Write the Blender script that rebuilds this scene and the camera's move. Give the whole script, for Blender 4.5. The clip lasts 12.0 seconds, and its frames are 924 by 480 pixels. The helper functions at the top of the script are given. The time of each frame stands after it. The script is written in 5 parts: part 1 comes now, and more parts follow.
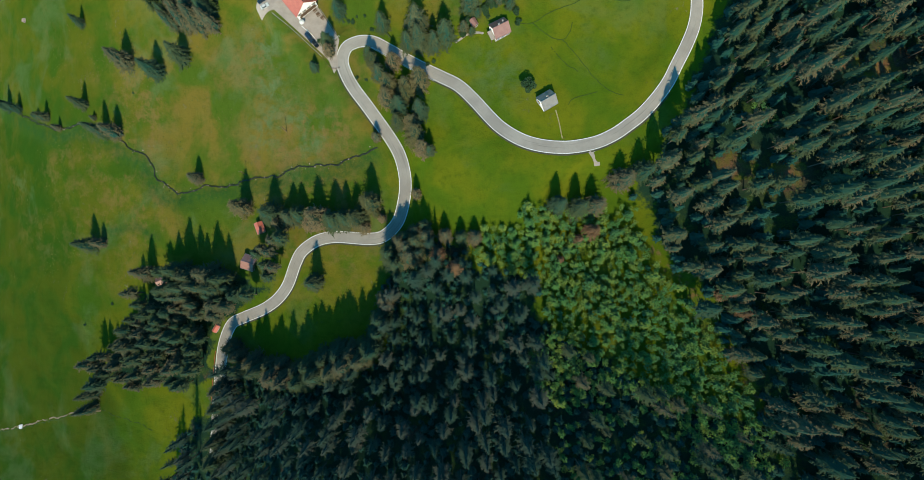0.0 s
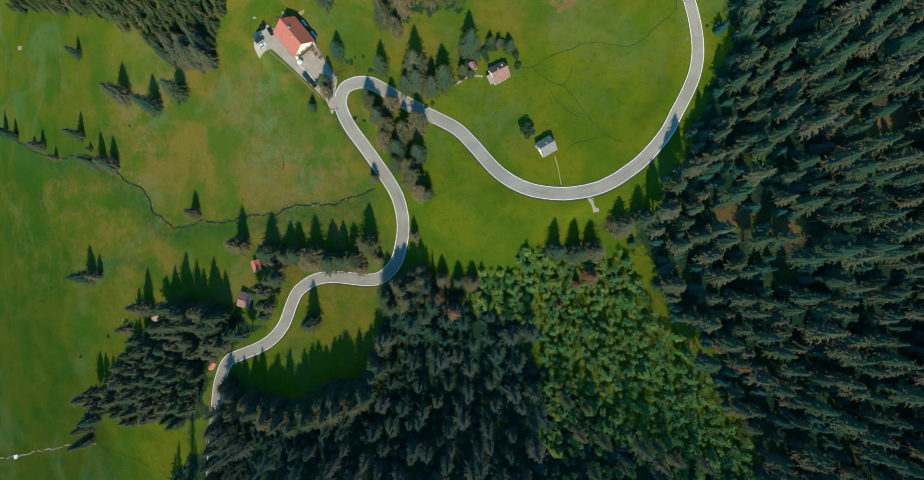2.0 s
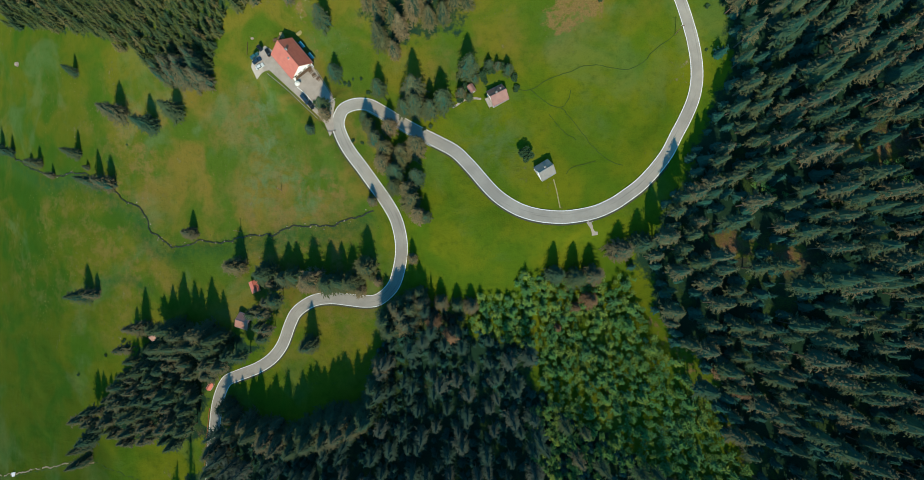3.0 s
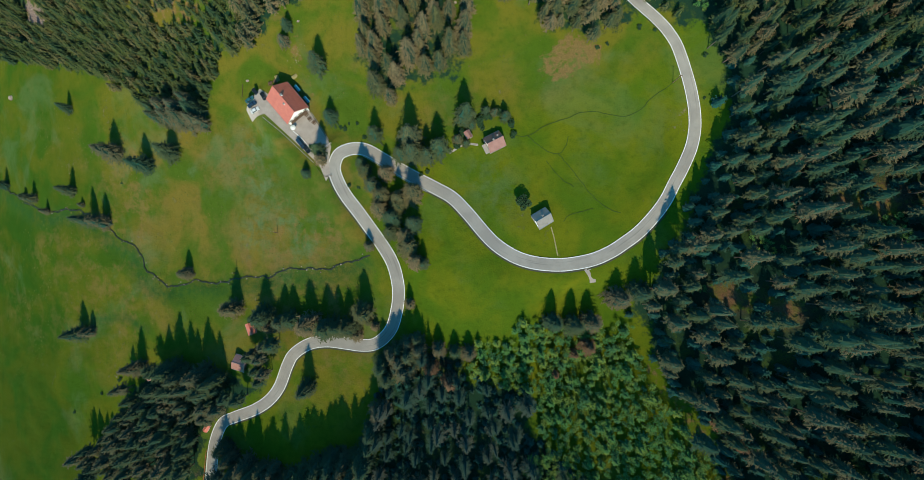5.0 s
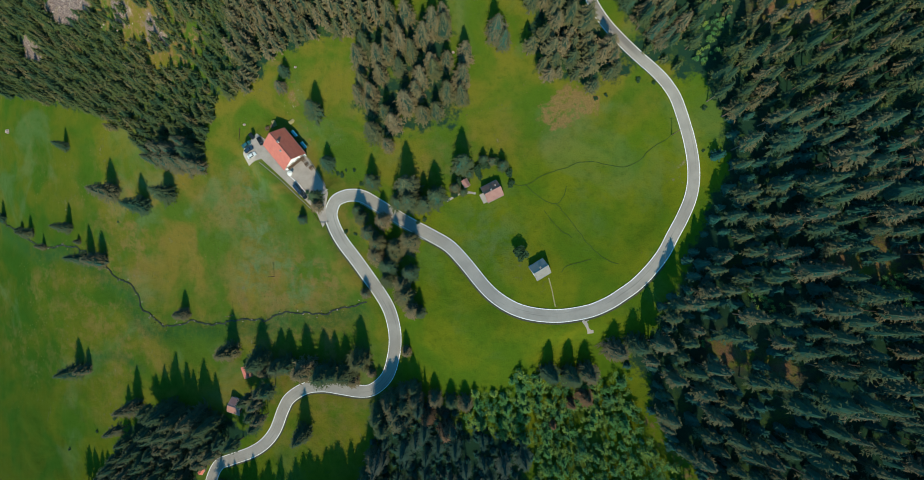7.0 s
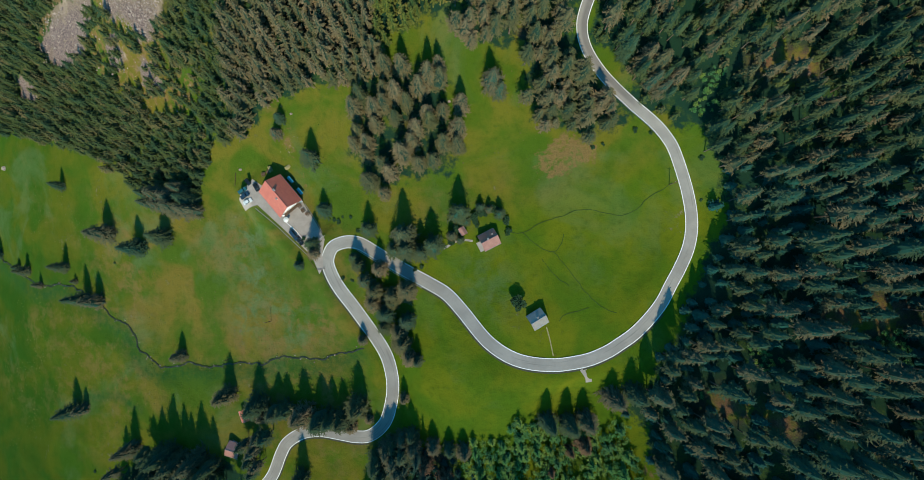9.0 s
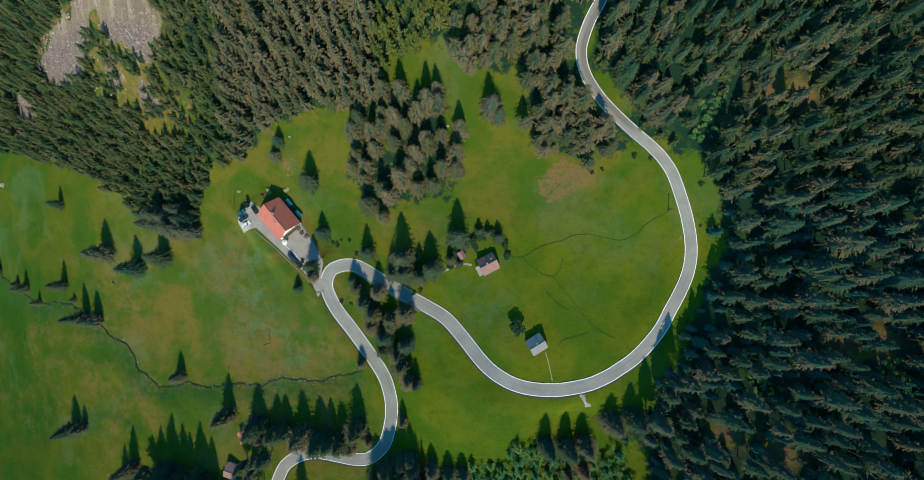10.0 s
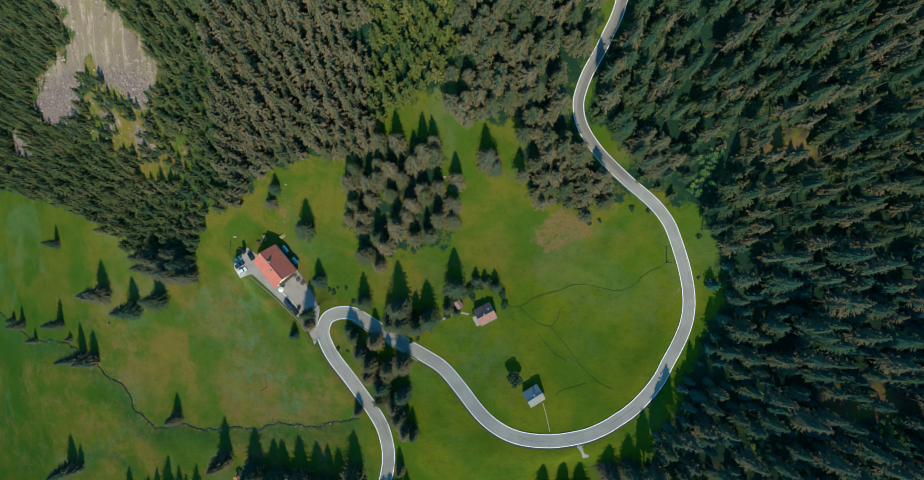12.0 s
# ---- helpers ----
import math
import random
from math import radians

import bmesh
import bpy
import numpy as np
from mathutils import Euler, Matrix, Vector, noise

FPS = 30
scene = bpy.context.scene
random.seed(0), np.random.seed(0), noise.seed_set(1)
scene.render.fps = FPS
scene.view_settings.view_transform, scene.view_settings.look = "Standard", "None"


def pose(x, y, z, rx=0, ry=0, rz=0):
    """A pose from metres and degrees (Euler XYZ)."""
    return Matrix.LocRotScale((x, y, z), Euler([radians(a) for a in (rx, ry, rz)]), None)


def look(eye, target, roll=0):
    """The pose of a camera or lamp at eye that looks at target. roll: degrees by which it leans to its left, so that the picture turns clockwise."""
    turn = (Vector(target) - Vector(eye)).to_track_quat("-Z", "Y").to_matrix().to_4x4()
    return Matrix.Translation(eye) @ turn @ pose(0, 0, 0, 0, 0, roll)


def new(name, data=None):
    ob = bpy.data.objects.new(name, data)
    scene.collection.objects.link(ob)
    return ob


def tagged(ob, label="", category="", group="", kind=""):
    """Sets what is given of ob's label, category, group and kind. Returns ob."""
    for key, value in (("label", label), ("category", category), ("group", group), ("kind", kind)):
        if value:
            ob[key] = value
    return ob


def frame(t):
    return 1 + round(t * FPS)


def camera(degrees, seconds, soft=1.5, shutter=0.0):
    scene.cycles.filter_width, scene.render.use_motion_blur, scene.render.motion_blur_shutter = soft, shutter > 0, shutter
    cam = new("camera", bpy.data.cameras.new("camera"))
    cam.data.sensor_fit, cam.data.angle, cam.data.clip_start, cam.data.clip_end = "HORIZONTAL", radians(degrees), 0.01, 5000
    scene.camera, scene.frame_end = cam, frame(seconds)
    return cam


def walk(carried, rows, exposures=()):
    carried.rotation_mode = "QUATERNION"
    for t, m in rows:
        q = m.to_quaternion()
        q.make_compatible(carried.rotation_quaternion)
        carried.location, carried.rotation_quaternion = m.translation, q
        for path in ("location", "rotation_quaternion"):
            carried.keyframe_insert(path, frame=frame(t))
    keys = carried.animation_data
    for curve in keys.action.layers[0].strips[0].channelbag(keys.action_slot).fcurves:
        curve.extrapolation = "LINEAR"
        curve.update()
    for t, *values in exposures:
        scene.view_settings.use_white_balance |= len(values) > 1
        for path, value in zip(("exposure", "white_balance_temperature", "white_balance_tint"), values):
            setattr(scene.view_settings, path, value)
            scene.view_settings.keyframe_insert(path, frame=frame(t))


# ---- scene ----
cam = camera(80.0, 12.0, soft=0.65)
# a straight flight 231 m above the bend of the road, looking a little ahead of straight down
PATH = [
    (0, (-3.893, -1.345, 232.066), (-3.867, -1.219, 230.071), 11.5),
    (0.5, (-3.719, 3.746, 232.024), (-3.692, 3.871, 230.028), 12.1),
    (1, (-3.564, 8.84, 231.963), (-3.536, 8.962, 229.966), 12.8),
    (1.5, (-3.432, 13.963, 231.879), (-3.403, 14.084, 229.883), 13.3),
    (2, (-3.299, 19.117, 231.8), (-3.27, 19.235, 229.803), 14.0),
    (2.5, (-3.182, 24.342, 231.709), (-3.15, 24.459, 229.713), 14.9),
    (3, (-3.047, 29.58, 231.647), (-3.015, 29.694, 229.65), 15.8),
    (5, (-2.425, 50.522, 231.452), (-2.388, 50.629, 229.455), 19.0),
    (5.5, (-2.199, 55.692, 231.405), (-2.161, 55.8, 229.409), 19.0),
    (6, (-1.926, 60.822, 231.333), (-1.888, 60.929, 229.336), 19.6),
    (6.5, (-1.582, 65.931, 231.268), (-1.544, 66.04, 229.271), 19.1),
    (7, (-1.229, 71.045, 231.224), (-1.192, 71.156, 229.227), 18.6),
    (9, (0.245, 91.519, 231.298), (0.28, 91.629, 229.301), 17.5),
    (9.5, (0.554, 96.657, 231.296), (0.588, 96.766, 229.299), 17.3),
    (10, (0.845, 101.81, 231.309), (0.879, 101.919, 229.312), 17.2),
    (10.5, (1.125, 106.962, 231.346), (1.16, 107.071, 229.349), 17.4),
    (11, (1.409, 112.102, 231.39), (1.443, 112.212, 229.394), 17.4),
    (11.5, (1.679, 117.203, 231.414), (1.713, 117.312, 229.417), 17.6),
    (12, (1.94, 122.261, 231.426), (1.976, 122.372, 229.43), 17.8),
]
walk(cam, [(t, look(eye, target, roll)) for t, eye, target, roll in PATH], [(0, 0.0, 6700, 10), (6, 0.0, 6500, 10), (12, 0.0, 6200, 10)])

# ---- sky and sun ----
SUN_UP = 47.0
world = bpy.data.worlds.new("sky")
scene.world = world
world.use_nodes = True
sky = world.node_tree.nodes.new("ShaderNodeTexSky")
sky.sky_type, sky.sun_disc, sky.ozone_density = "NISHITA", False, 2.0
sky.sun_elevation, sky.sun_rotation = radians(SUN_UP), radians(180)
clear = world.node_tree.nodes.new("ShaderNodeMix")
clear.data_type, clear.blend_type = "RGBA", "MULTIPLY"
clear.inputs[0].default_value, clear.inputs[7].default_value = 1.0, (0.18, 0.80, 0.90, 1.0)
world.node_tree.links.new(sky.outputs[0], clear.inputs[6])
world.node_tree.links.new(clear.outputs[2], world.node_tree.nodes["Background"].inputs[0])
world.node_tree.nodes["Background"].inputs[1].default_value = 0.21
sun = new("sun", bpy.data.lights.new("sun", "SUN"))
sun.data.energy, sun.data.angle, sun.data.color = 4.85, radians(0.5), (1.0, 0.865, 0.585)
sun.matrix_world = look((0, 0, 400), (-0.04 * 400, 400 / math.tan(radians(SUN_UP)), 0))


# ---- plan ----
def spline(points, step):
    """A smooth line through the points, at about even steps."""
    p = np.array(points, float)
    p = np.vstack([2 * p[0] - p[1], p, 2 * p[-1] - p[-2]])
    out = []
    for i in range(1, len(p) - 2):
        n = max(2, int(np.linalg.norm(p[i + 1] - p[i]) / step))
        for u in np.linspace(0, 1, n, endpoint=False):
            out.append(0.5 * (2 * p[i] + (p[i + 1] - p[i - 1]) * u + (2 * p[i - 1] - 5 * p[i] + 4 * p[i + 1] - p[i + 2]) * u * u
                              + (3 * p[i] - p[i - 1] - 3 * p[i + 1] + p[i + 2]) * u ** 3))
    return np.array(out + [p[-2]])


def smooth(a, n):
    k = np.ones(2 * n + 1) / (2 * n + 1)
    return np.convolve(np.pad(a, n, mode="edge"), k, mode="valid")


def soft_noise(x, y, size, seed=0):
    """Soft uneven field of about -1 to 1, with swells of the given size in metres."""
    r = np.random.RandomState(seed)
    z = np.zeros_like(np.asarray(x, float))
    for i in range(7):
        a, ph, s = r.uniform(0, 6.28), r.uniform(0, 6.28), size * r.uniform(0.6, 1.7) / 6.28
        z = z + np.sin((x * np.cos(a) + y * np.sin(a)) / s + ph + 1.3 * np.sin((y * np.cos(a) - x * np.sin(a)) / (s * 1.7) + 2 * ph))
    return z / 3.2


def inside(x, y, poly):
    x, y = np.asarray(x, float), np.asarray(y, float)
    hit = np.zeros(x.shape, bool)
    for (ax, ay), (bx, by) in zip(poly, poly[1:] + poly[:1]):
        if ay != by:
            hit ^= ((ay > y) != (by > y)) & (x < (bx - ax) * (y - ay) / (by - ay) + ax)
    return hit


ROAD_SOUTH = [(-126, -95), (-125, -70), (-123.7, -51.4), (-121.7, -36.8), (-117.1, -26.2), (-110.3, -22.5), (-99.6, -18.2), (-91.8, -13.1), (-86.1, -6.1), (-81.7, 4.2), (-78, 10.3), (-70.2, 15.3),
              (-61.2, 16.9), (-51.5, 16.2), (-44, 15.6), (-37, 16.8), (-30.3, 23.2), (-27.2, 33), (-26.5, 41.3), (-27.6, 48.7), (-29.7, 54.8), (-33.6, 61.4), (-38.6, 68.5), (-44.1, 76.1), (-49.6, 83.4)]
ROAD_NORTH = [(-53.2, 89.9), (-54.8, 95.8), (-52.9, 101.4), (-49, 103.6), (-44.8, 104.2), (-40, 103.3), (-34.1, 99.9), (-25.7, 94.8), (-18.4, 90.6), (-9.4, 85.8), (-2.2, 81.4), (4.3, 74.5), (11.8, 65.2), (16.9, 60.2), (23.5, 56),
              (30.3, 53.6), (38.2, 52.5), (46.1, 52.6), (56.2, 54.5), (63.6, 57.7), (68.7, 61.1), (74.6, 65.7), (80.5, 72.2), (85, 78.6), (88.3, 85.5), (91.5, 92), (94.4, 99.4), (95.6, 106.4), (95.3, 113.3), (93.8, 120.6), (91.5, 128.1),
              (87.6, 138.3), (84.5, 143.4), (79.8, 148.7), (70.5, 156.5), (62.2, 164.1), (57.4, 169.2), (53.2, 175), (50.9, 180), (50.1, 184.3), (50.4, 188.4), (52.9, 195.9), (59.2, 208.1), (64, 222), (70, 260), (70, 300)]
SWELLS = [(55, 15, 20, -10.1), (-140, 210, 20, 9.0), (10, 45, 20, 9.6), (130, 45, 28, 8.1), (70, 120, 28, -5.2), (70, 30, 20, -4.3), (-215, 195, 28, -5.6), (-140, 60, 20, -4.1), (-50, 90, 20, 4.9), (25, 135, 20, -5.2), (25, 60, 20, 3.1), (-20, 165, 20, 4.5), (145, 30, 28, 4.8), (-230, 60, 20, 3.1), (115, 165, 20, 2.8), (85, 90, 20, -3.7)]


def ease(t):
    t = np.clip(t, 0, 1)
    return t * t * (3 - 2 * t)


def hillside(x, y):
    """The lie of the land without the road: it climbs to the east and north."""
    x, y = np.asarray(x, float), np.asarray(y, float)
    xc, yc = np.clip(x, -330, 190), np.clip(y, -130, 290)
    u, v = (xc + 50) / 200, (yc - 80) / 150
    z = (-19.75 + 53.07 * u + 25.27 * v - 13.69 * u * u - 4.56 * u * v + 13.79 * v * v
         + 10.44 * u ** 3 - 12.76 * u * u * v + 0.05 * u * v * v + 1.78 * v ** 3)
    z = z + 0.3 * np.clip(x - xc, -900, 900) + 0.15 * np.clip(y - yc, -900, 900)
    # the bank under the southern wood, which faces north and climbs steeply away from the meadow
    z = z + 0.62 * (np.log1p(np.exp(np.clip((-42 - y) / 9, -30, 14))) * 9) * ease((x + 120) / 50) * ease((140 - x) / 80)
    for sx, sy, width, height in SWELLS:
        z = z + height * np.exp(-((x - sx) ** 2 + (y - sy) ** 2) / (2 * width * width))
    return z


ROAD = spline(ROAD_SOUTH + ROAD_NORTH, 1.2)
ROAD_Z = smooth(hillside(ROAD[:, 0], ROAD[:, 1]), 14)
ROAD_HALF = 2.95
ROAD_LONG = np.concatenate([[0], np.cumsum(np.linalg.norm(np.diff(ROAD, axis=0), axis=1))])


def road_at(x, y):
    return ROAD_LONG[((ROAD - np.array((x, y))) ** 2).sum(1).argmin()]


# half the road's width: broad in the valley, narrow where it enters the upper wood
DARK_LANE_START = road_at(76, 152)
ROAD_W = np.interp(ROAD_LONG, [road_at(-50, 85), road_at(-14, 88), road_at(54, 53), road_at(94, 105), road_at(68, 159), road_at(50, 180)], [2.9, 2.85, 2.85, 2.65, 2.4, 2.25])
INN_AT, INN_TURN = (-75.3, 124.4), radians(-50)   # centre of the inn and the way of its ridge
YARD = [(-97, 124), (-90, 133), (-84, 129), (-76, 117), (-68, 124), (-59, 110), (-56, 105.5), (-57.1, 99), (-56.6, 93), (-58.5, 90), (-61, 96), (-64, 99.5), (-75, 110), (-87, 121), (-95, 119)]
YARD_Z = float(hillside(-70, 115)) + 1.2


def road_near(x, y):
    """Distance to the road's middle line, and the road's height there."""
    x, y = np.ravel(np.asarray(x, float)), np.ravel(np.asarray(y, float))
    d, z = np.full(x.shape, 1e9), np.zeros(x.shape)
    close = np.where((x > -190) & (x < 160) & (y > -170) & (y < 370))[0]
    for part_ in np.array_split(close, max(1, len(close) // 4000)):
        q = (x[part_, None] - ROAD[None, :, 0]) ** 2 + (y[part_, None] - ROAD[None, :, 1]) ** 2
        i = q.argmin(1)
        d[part_], z[part_] = np.sqrt(q[np.arange(len(part_)), i]), ROAD_Z[i]
    return d, z


def yard_near(x, y):
    """How far outside the inn's level yard."""
    ux, uy = math.cos(INN_TURN), math.sin(INN_TURN)
    a = (x + 74) * ux + (y - 119.5) * uy
    b = -(x + 74) * uy + (y - 119.5) * ux
    return np.hypot(np.maximum(np.abs(a) - 17, 0), np.maximum(np.abs(b + 0.5) - 9.5, 0))


def line_near(x, y, points):
    """Square of the distance to a line in the plan."""
    q = np.full(np.shape(x), 1e9)
    for px, py in spline(points, 1.5):
        q = np.minimum(q, (x - px) ** 2 + (y - py) ** 2)
    return q


def ground(x, y):
    x, y = np.asarray(x, float), np.asarray(y, float)
    shape = x.shape
    x, y = x.ravel(), y.ravel()
    z = hillside(x, y) + 0.35 * soft_noise(x, y, 17, 3) + 0.12 * soft_noise(x, y, 6, 4)
    k = 1 - ease(yard_near(x, y) / 9)
    z = z * (1 - k) + YARD_Z * k
    d, rz = road_near(x, y)
    k = 1 - ease((d - ROAD_HALF - 1.0) / 9)
    return (z * (1 - k) + rz * k).reshape(shape)


def height(x, y):
    return float(ground(np.array([x]), np.array([y]))[0])


k = 1 - ease(yard_near(ROAD[:, 0], ROAD[:, 1]) / 14)
ROAD_Z = smooth(ROAD_Z * (1 - k) + YARD_Z * k, 10)

EAST = [(104, 112), (97, 83), (88, 67), (82, 55), (80, 43), (67, 31), (78, 28), (79, 7), (86, -5), (97, -23), (104, -41), (113, -58), (123, -77), (130, -130), (178, -130), (178, 128), (105, 129)]
YOUNG = [(3, 15), (14, 20), (30, 28), (56, 26), (75, 28), (78, 7), (87, -5), (98, -23), (104, -41), (96, -56), (84, -50), (70, -46), (60, -36), (44, -34), (38, -24), (30, -14), (35, -6), (24, 1), (6, 3)]
SOUTH = [(-126, -95), (-125, -70), (-123.7, -51.4), (-121.7, -36.8), (-117.1, -26.2), (-110.3, -22.5), (-99.6, -18.2), (-91.8, -13.1), (-86.1, -6.1), (-81.7, 4.2), (-78, 10.3), (-70.2, 15.3),
              (-61.2, 16.9), (-51.5, 16.2), (-44, 15.6), (-37, 16.8), (-30.3, 23.2), (-27.2, 33), (-26.5, 41.3), (-27.6, 48.7), (-29.7, 54.8), (-33.6, 61.4), (-38.6, 68.5), (-44.1, 76.1), (-49.6, 83.4)]
ROAD_NORTH = [(-53.2, 89.9), (-54.8, 95.8), (-52.9, 101.4), (-49, 103.6), (-44.8, 104.2), (-40, 103.3), (-34.1, 99.9), (-25.7, 94.8), (-18.4, 90.6), (-9.4, 85.8), (-2.2, 81.4), (4.3, 74.5), (11.8, 65.2), (16.9, 60.2), (23.5, 56),
              (30.3, 53.6), (38.2, 52.5), (46.1, 52.6), (56.2, 54.5), (63.6, 57.7), (68.7, 61.1), (74.6, 65.7), (80.5, 72.2), (85, 78.6), (88.3, 85.5), (91.5, 92), (94.4, 99.4), (95.6, 106.4), (95.3, 113.3), (93.8, 120.6), (91.5, 128.1),
              (87.6, 138.3), (84.5, 143.4), (79.8, 148.7), (70.5, 156.5), (62.2, 164.1), (57.4, 169.2), (53.2, 175), (50.9, 180), (50.1, 184.3), (50.4, 188.4), (52.9, 195.9), (59.2, 208.1), (64, 222), (70, 260), (70, 300)]
SWELLS = [(55, 15, 20, -10.1), (-140, 210, 20, 9.0), (10, 45, 20, 9.6), (130, 45, 28, 8.1), (70, 120, 28, -5.2), (70, 30, 20, -4.3), (-215, 195, 28, -5.6), (-140, 60, 20, -4.1), (-50, 90, 20, 4.9), (25, 135, 20, -5.2), (25, 60, 20, 3.1), (-20, 165, 20, 4.5), (145, 30, 28, 4.8), (-230, 60, 20, 3.1), (115, 165, 20, 2.8), (85, 90, 20, -3.7)]


def hillside(x, y):
    """The lie of the land without the road: it climbs to the east and north."""
    x, y = np.asarray(x, float), np.asarray(y, float)
    xc, yc = np.clip(x, -330, 190), np.clip(y, -130, 290)
    u, v = (xc + 50) / 200, (yc - 80) / 150
    z = (-19.75 + 53.07 * u + 25.27 * v - 13.69 * u * u - 4.56 * u * v + 13.79 * v * v
         + 10.44 * u ** 3 - 12.76 * u * u * v + 0.05 * u * v * v + 1.78 * v ** 3)
    z = z + 0.3 * np.clip(x - xc, -900, 900) + 0.15 * np.clip(y - yc, -900, 900)
    # the bank under the southern wood, which faces north and climbs steeply away from the meadow
    z = z + 0.62 * (np.log1p(np.exp(np.clip((-42 - y) / 9, -30, 14))) * 9) * ease((x + 120) / 50) * ease((140 - x) / 80)
    for sx, sy, width, height in SWELLS:
        z = z + height * np.exp(-((x - sx) ** 2 + (y - sy) ** 2) / (2 * width * width))
    return z


ROAD = spline(ROAD_SOUTH + ROAD_NORTH, 1.2)
ROAD_Z = smooth(hillside(ROAD[:, 0], ROAD[:, 1]), 14)
ROAD_HALF = 2.95
ROAD_LONG = np.concatenate([[0], np.cumsum(np.linalg.norm(np.diff(ROAD, axis=0), axis=1))])


def road_at(x, y):
    return ROAD_LONG[((ROAD - np.array((x, y))) ** 2).sum(1).argmin()]


# half the road's width: broad in the valley, narrow where it enters the upper wood
DARK_LANE_START = road_at(76, 152)
ROAD_W = np.interp(ROAD_LONG, [road_at(-50, 85), road_at(-14, 88), road_at(54, 53), road_at(94, 105), road_at(68, 159), road_at(50, 180)], [2.9, 2.85, 2.85, 2.65, 2.4, 2.25])
INN_AT, INN_TURN = (-75.3, 124.4), radians(-50)   # centre of the inn and the way of its ridge
YARD = [(-97, 124), (-90, 133), (-84, 129), (-76, 117), (-68, 124), (-59, 110), (-56, 105.5), (-57.1, 99), (-56.6, 93), (-58.5, 90), (-61, 96), (-64, 99.5), (-75, 110), (-87, 121), (-95, 119)]
YARD_Z = float(hillside(-70, 115)) + 1.2


def road_near(x, y):
    """Distance to the road's middle line, and the road's height there."""
    x, y = np.ravel(np.asarray(x, float)), np.ravel(np.asarray(y, float))
    d, z = np.full(x.shape, 1e9), np.zeros(x.shape)
    close = np.where((x > -190) & (x < 160) & (y > -170) & (y < 370))[0]
    for part_ in np.array_split(close, max(1, len(close) // 4000)):
        q = (x[part_, None] - ROAD[None, :, 0]) ** 2 + (y[part_, None] - ROAD[None, :, 1]) ** 2
        i = q.argmin(1)
        d[part_], z[part_] = np.sqrt(q[np.arange(len(part_)), i]), ROAD_Z[i]
    return d, z


def yard_near(x, y):
    """How far outside the inn's level yard."""
    ux, uy = math.cos(INN_TURN), math.sin(INN_TURN)
    a = (x + 74) * ux + (y - 119.5) * uy
    b = -(x + 74) * uy + (y - 119.5) * ux
    return np.hypot(np.maximum(np.abs(a) - 17, 0), np.maximum(np.abs(b + 0.5) - 9.5, 0))


def line_near(x, y, points):
    """Square of the distance to a line in the plan."""
    q = np.full(np.shape(x), 1e9)
    for px, py in spline(points, 1.5):
        q = np.minimum(q, (x - px) ** 2 + (y - py) ** 2)
    return q


def ease(t):
    t = np.clip(t, 0, 1)
    return t * t * (3 - 2 * t)


def ground(x, y):
    x, y = np.asarray(x, float), np.asarray(y, float)
    shape = x.shape
    x, y = x.ravel(), y.ravel()
    z = hillside(x, y) + 0.35 * soft_noise(x, y, 17, 3) + 0.12 * soft_noise(x, y, 6, 4)
    k = 1 - ease(yard_near(x, y) / 9)
    z = z * (1 - k) + YARD_Z * k
    d, rz = road_near(x, y)
    k = 1 - ease((d - ROAD_HALF - 1.0) / 9)
    return (z * (1 - k) + rz * k).reshape(shape)


def height(x, y):
    return float(ground(np.array([x]), np.array([y]))[0])


k = 1 - ease(yard_near(ROAD[:, 0], ROAD[:, 1]) / 14)
ROAD_Z = smooth(ROAD_Z * (1 - k) + YARD_Z * k, 10)

EAST = [(104, 112), (97, 83), (88, 67), (82, 55), (80, 43), (67, 31), (78, 28), (79, 7), (86, -5), (97, -23), (104, -41), (113, -58), (123, -77), (130, -130), (178, -130), (178, 128), (105, 129)]
YOUNG = [(3, 15), (14, 20), (30, 28), (56, 26), (75, 28), (78, 7), (87, -5), (98, -23), (104, -41), (115, -58), (101, -75), (86, -63), (75, -55), (53, -47), (37, -56), (27, -36), (37, -21), (36, -5), (22, -2), (6, 3)]
SOUTH = [(-32, 9), (-23, 17), (-6, 13), (1, 15), (6, 3), (24, 1), (35, -6), (30, -14), (38, -24), (44, -34), (60, -36), (70, -46), (84, -50), (96, -56), (113, -58), (130, -108), (-150, -108), (-143, -80), (-118, -60), (-115, -45), (-76, -52), (-40, -44), (-33, -28), (-38, -11)]
WEST = [(-163, -2), (-147, 2), (-115, -3), (-101, -3), (-95, -9), (-115, -21), (-128, -31), (-128, -55), (-140, -59), (-170, -59), (-195, -59), (-198, -50), (-183, -33), (-177, -20)]
NORTH_WEST = [(-254, 171), (-209, 157), (-176, 146), (-147, 130), (-119, 123), (-114, 138), (-111, 150), (-90, 154), (-79, 166), (-51, 168), (-33, 171), (-28, 182), (-4, 191), (6, 205), (6, 258), (-120, 262), (-180, 276), (-205, 276), (-240, 240), (-268, 205), (-268, 178)]
NORTH = [(0, 180), (20, 179), (30, 180), (29, 157), (37, 149), (58, 144), (69, 147), (73, 154), (63, 164), (54, 175), (49, 185), (51, 195), (61, 220), (65, 231), (64, 255), (6, 255), (6, 205)]
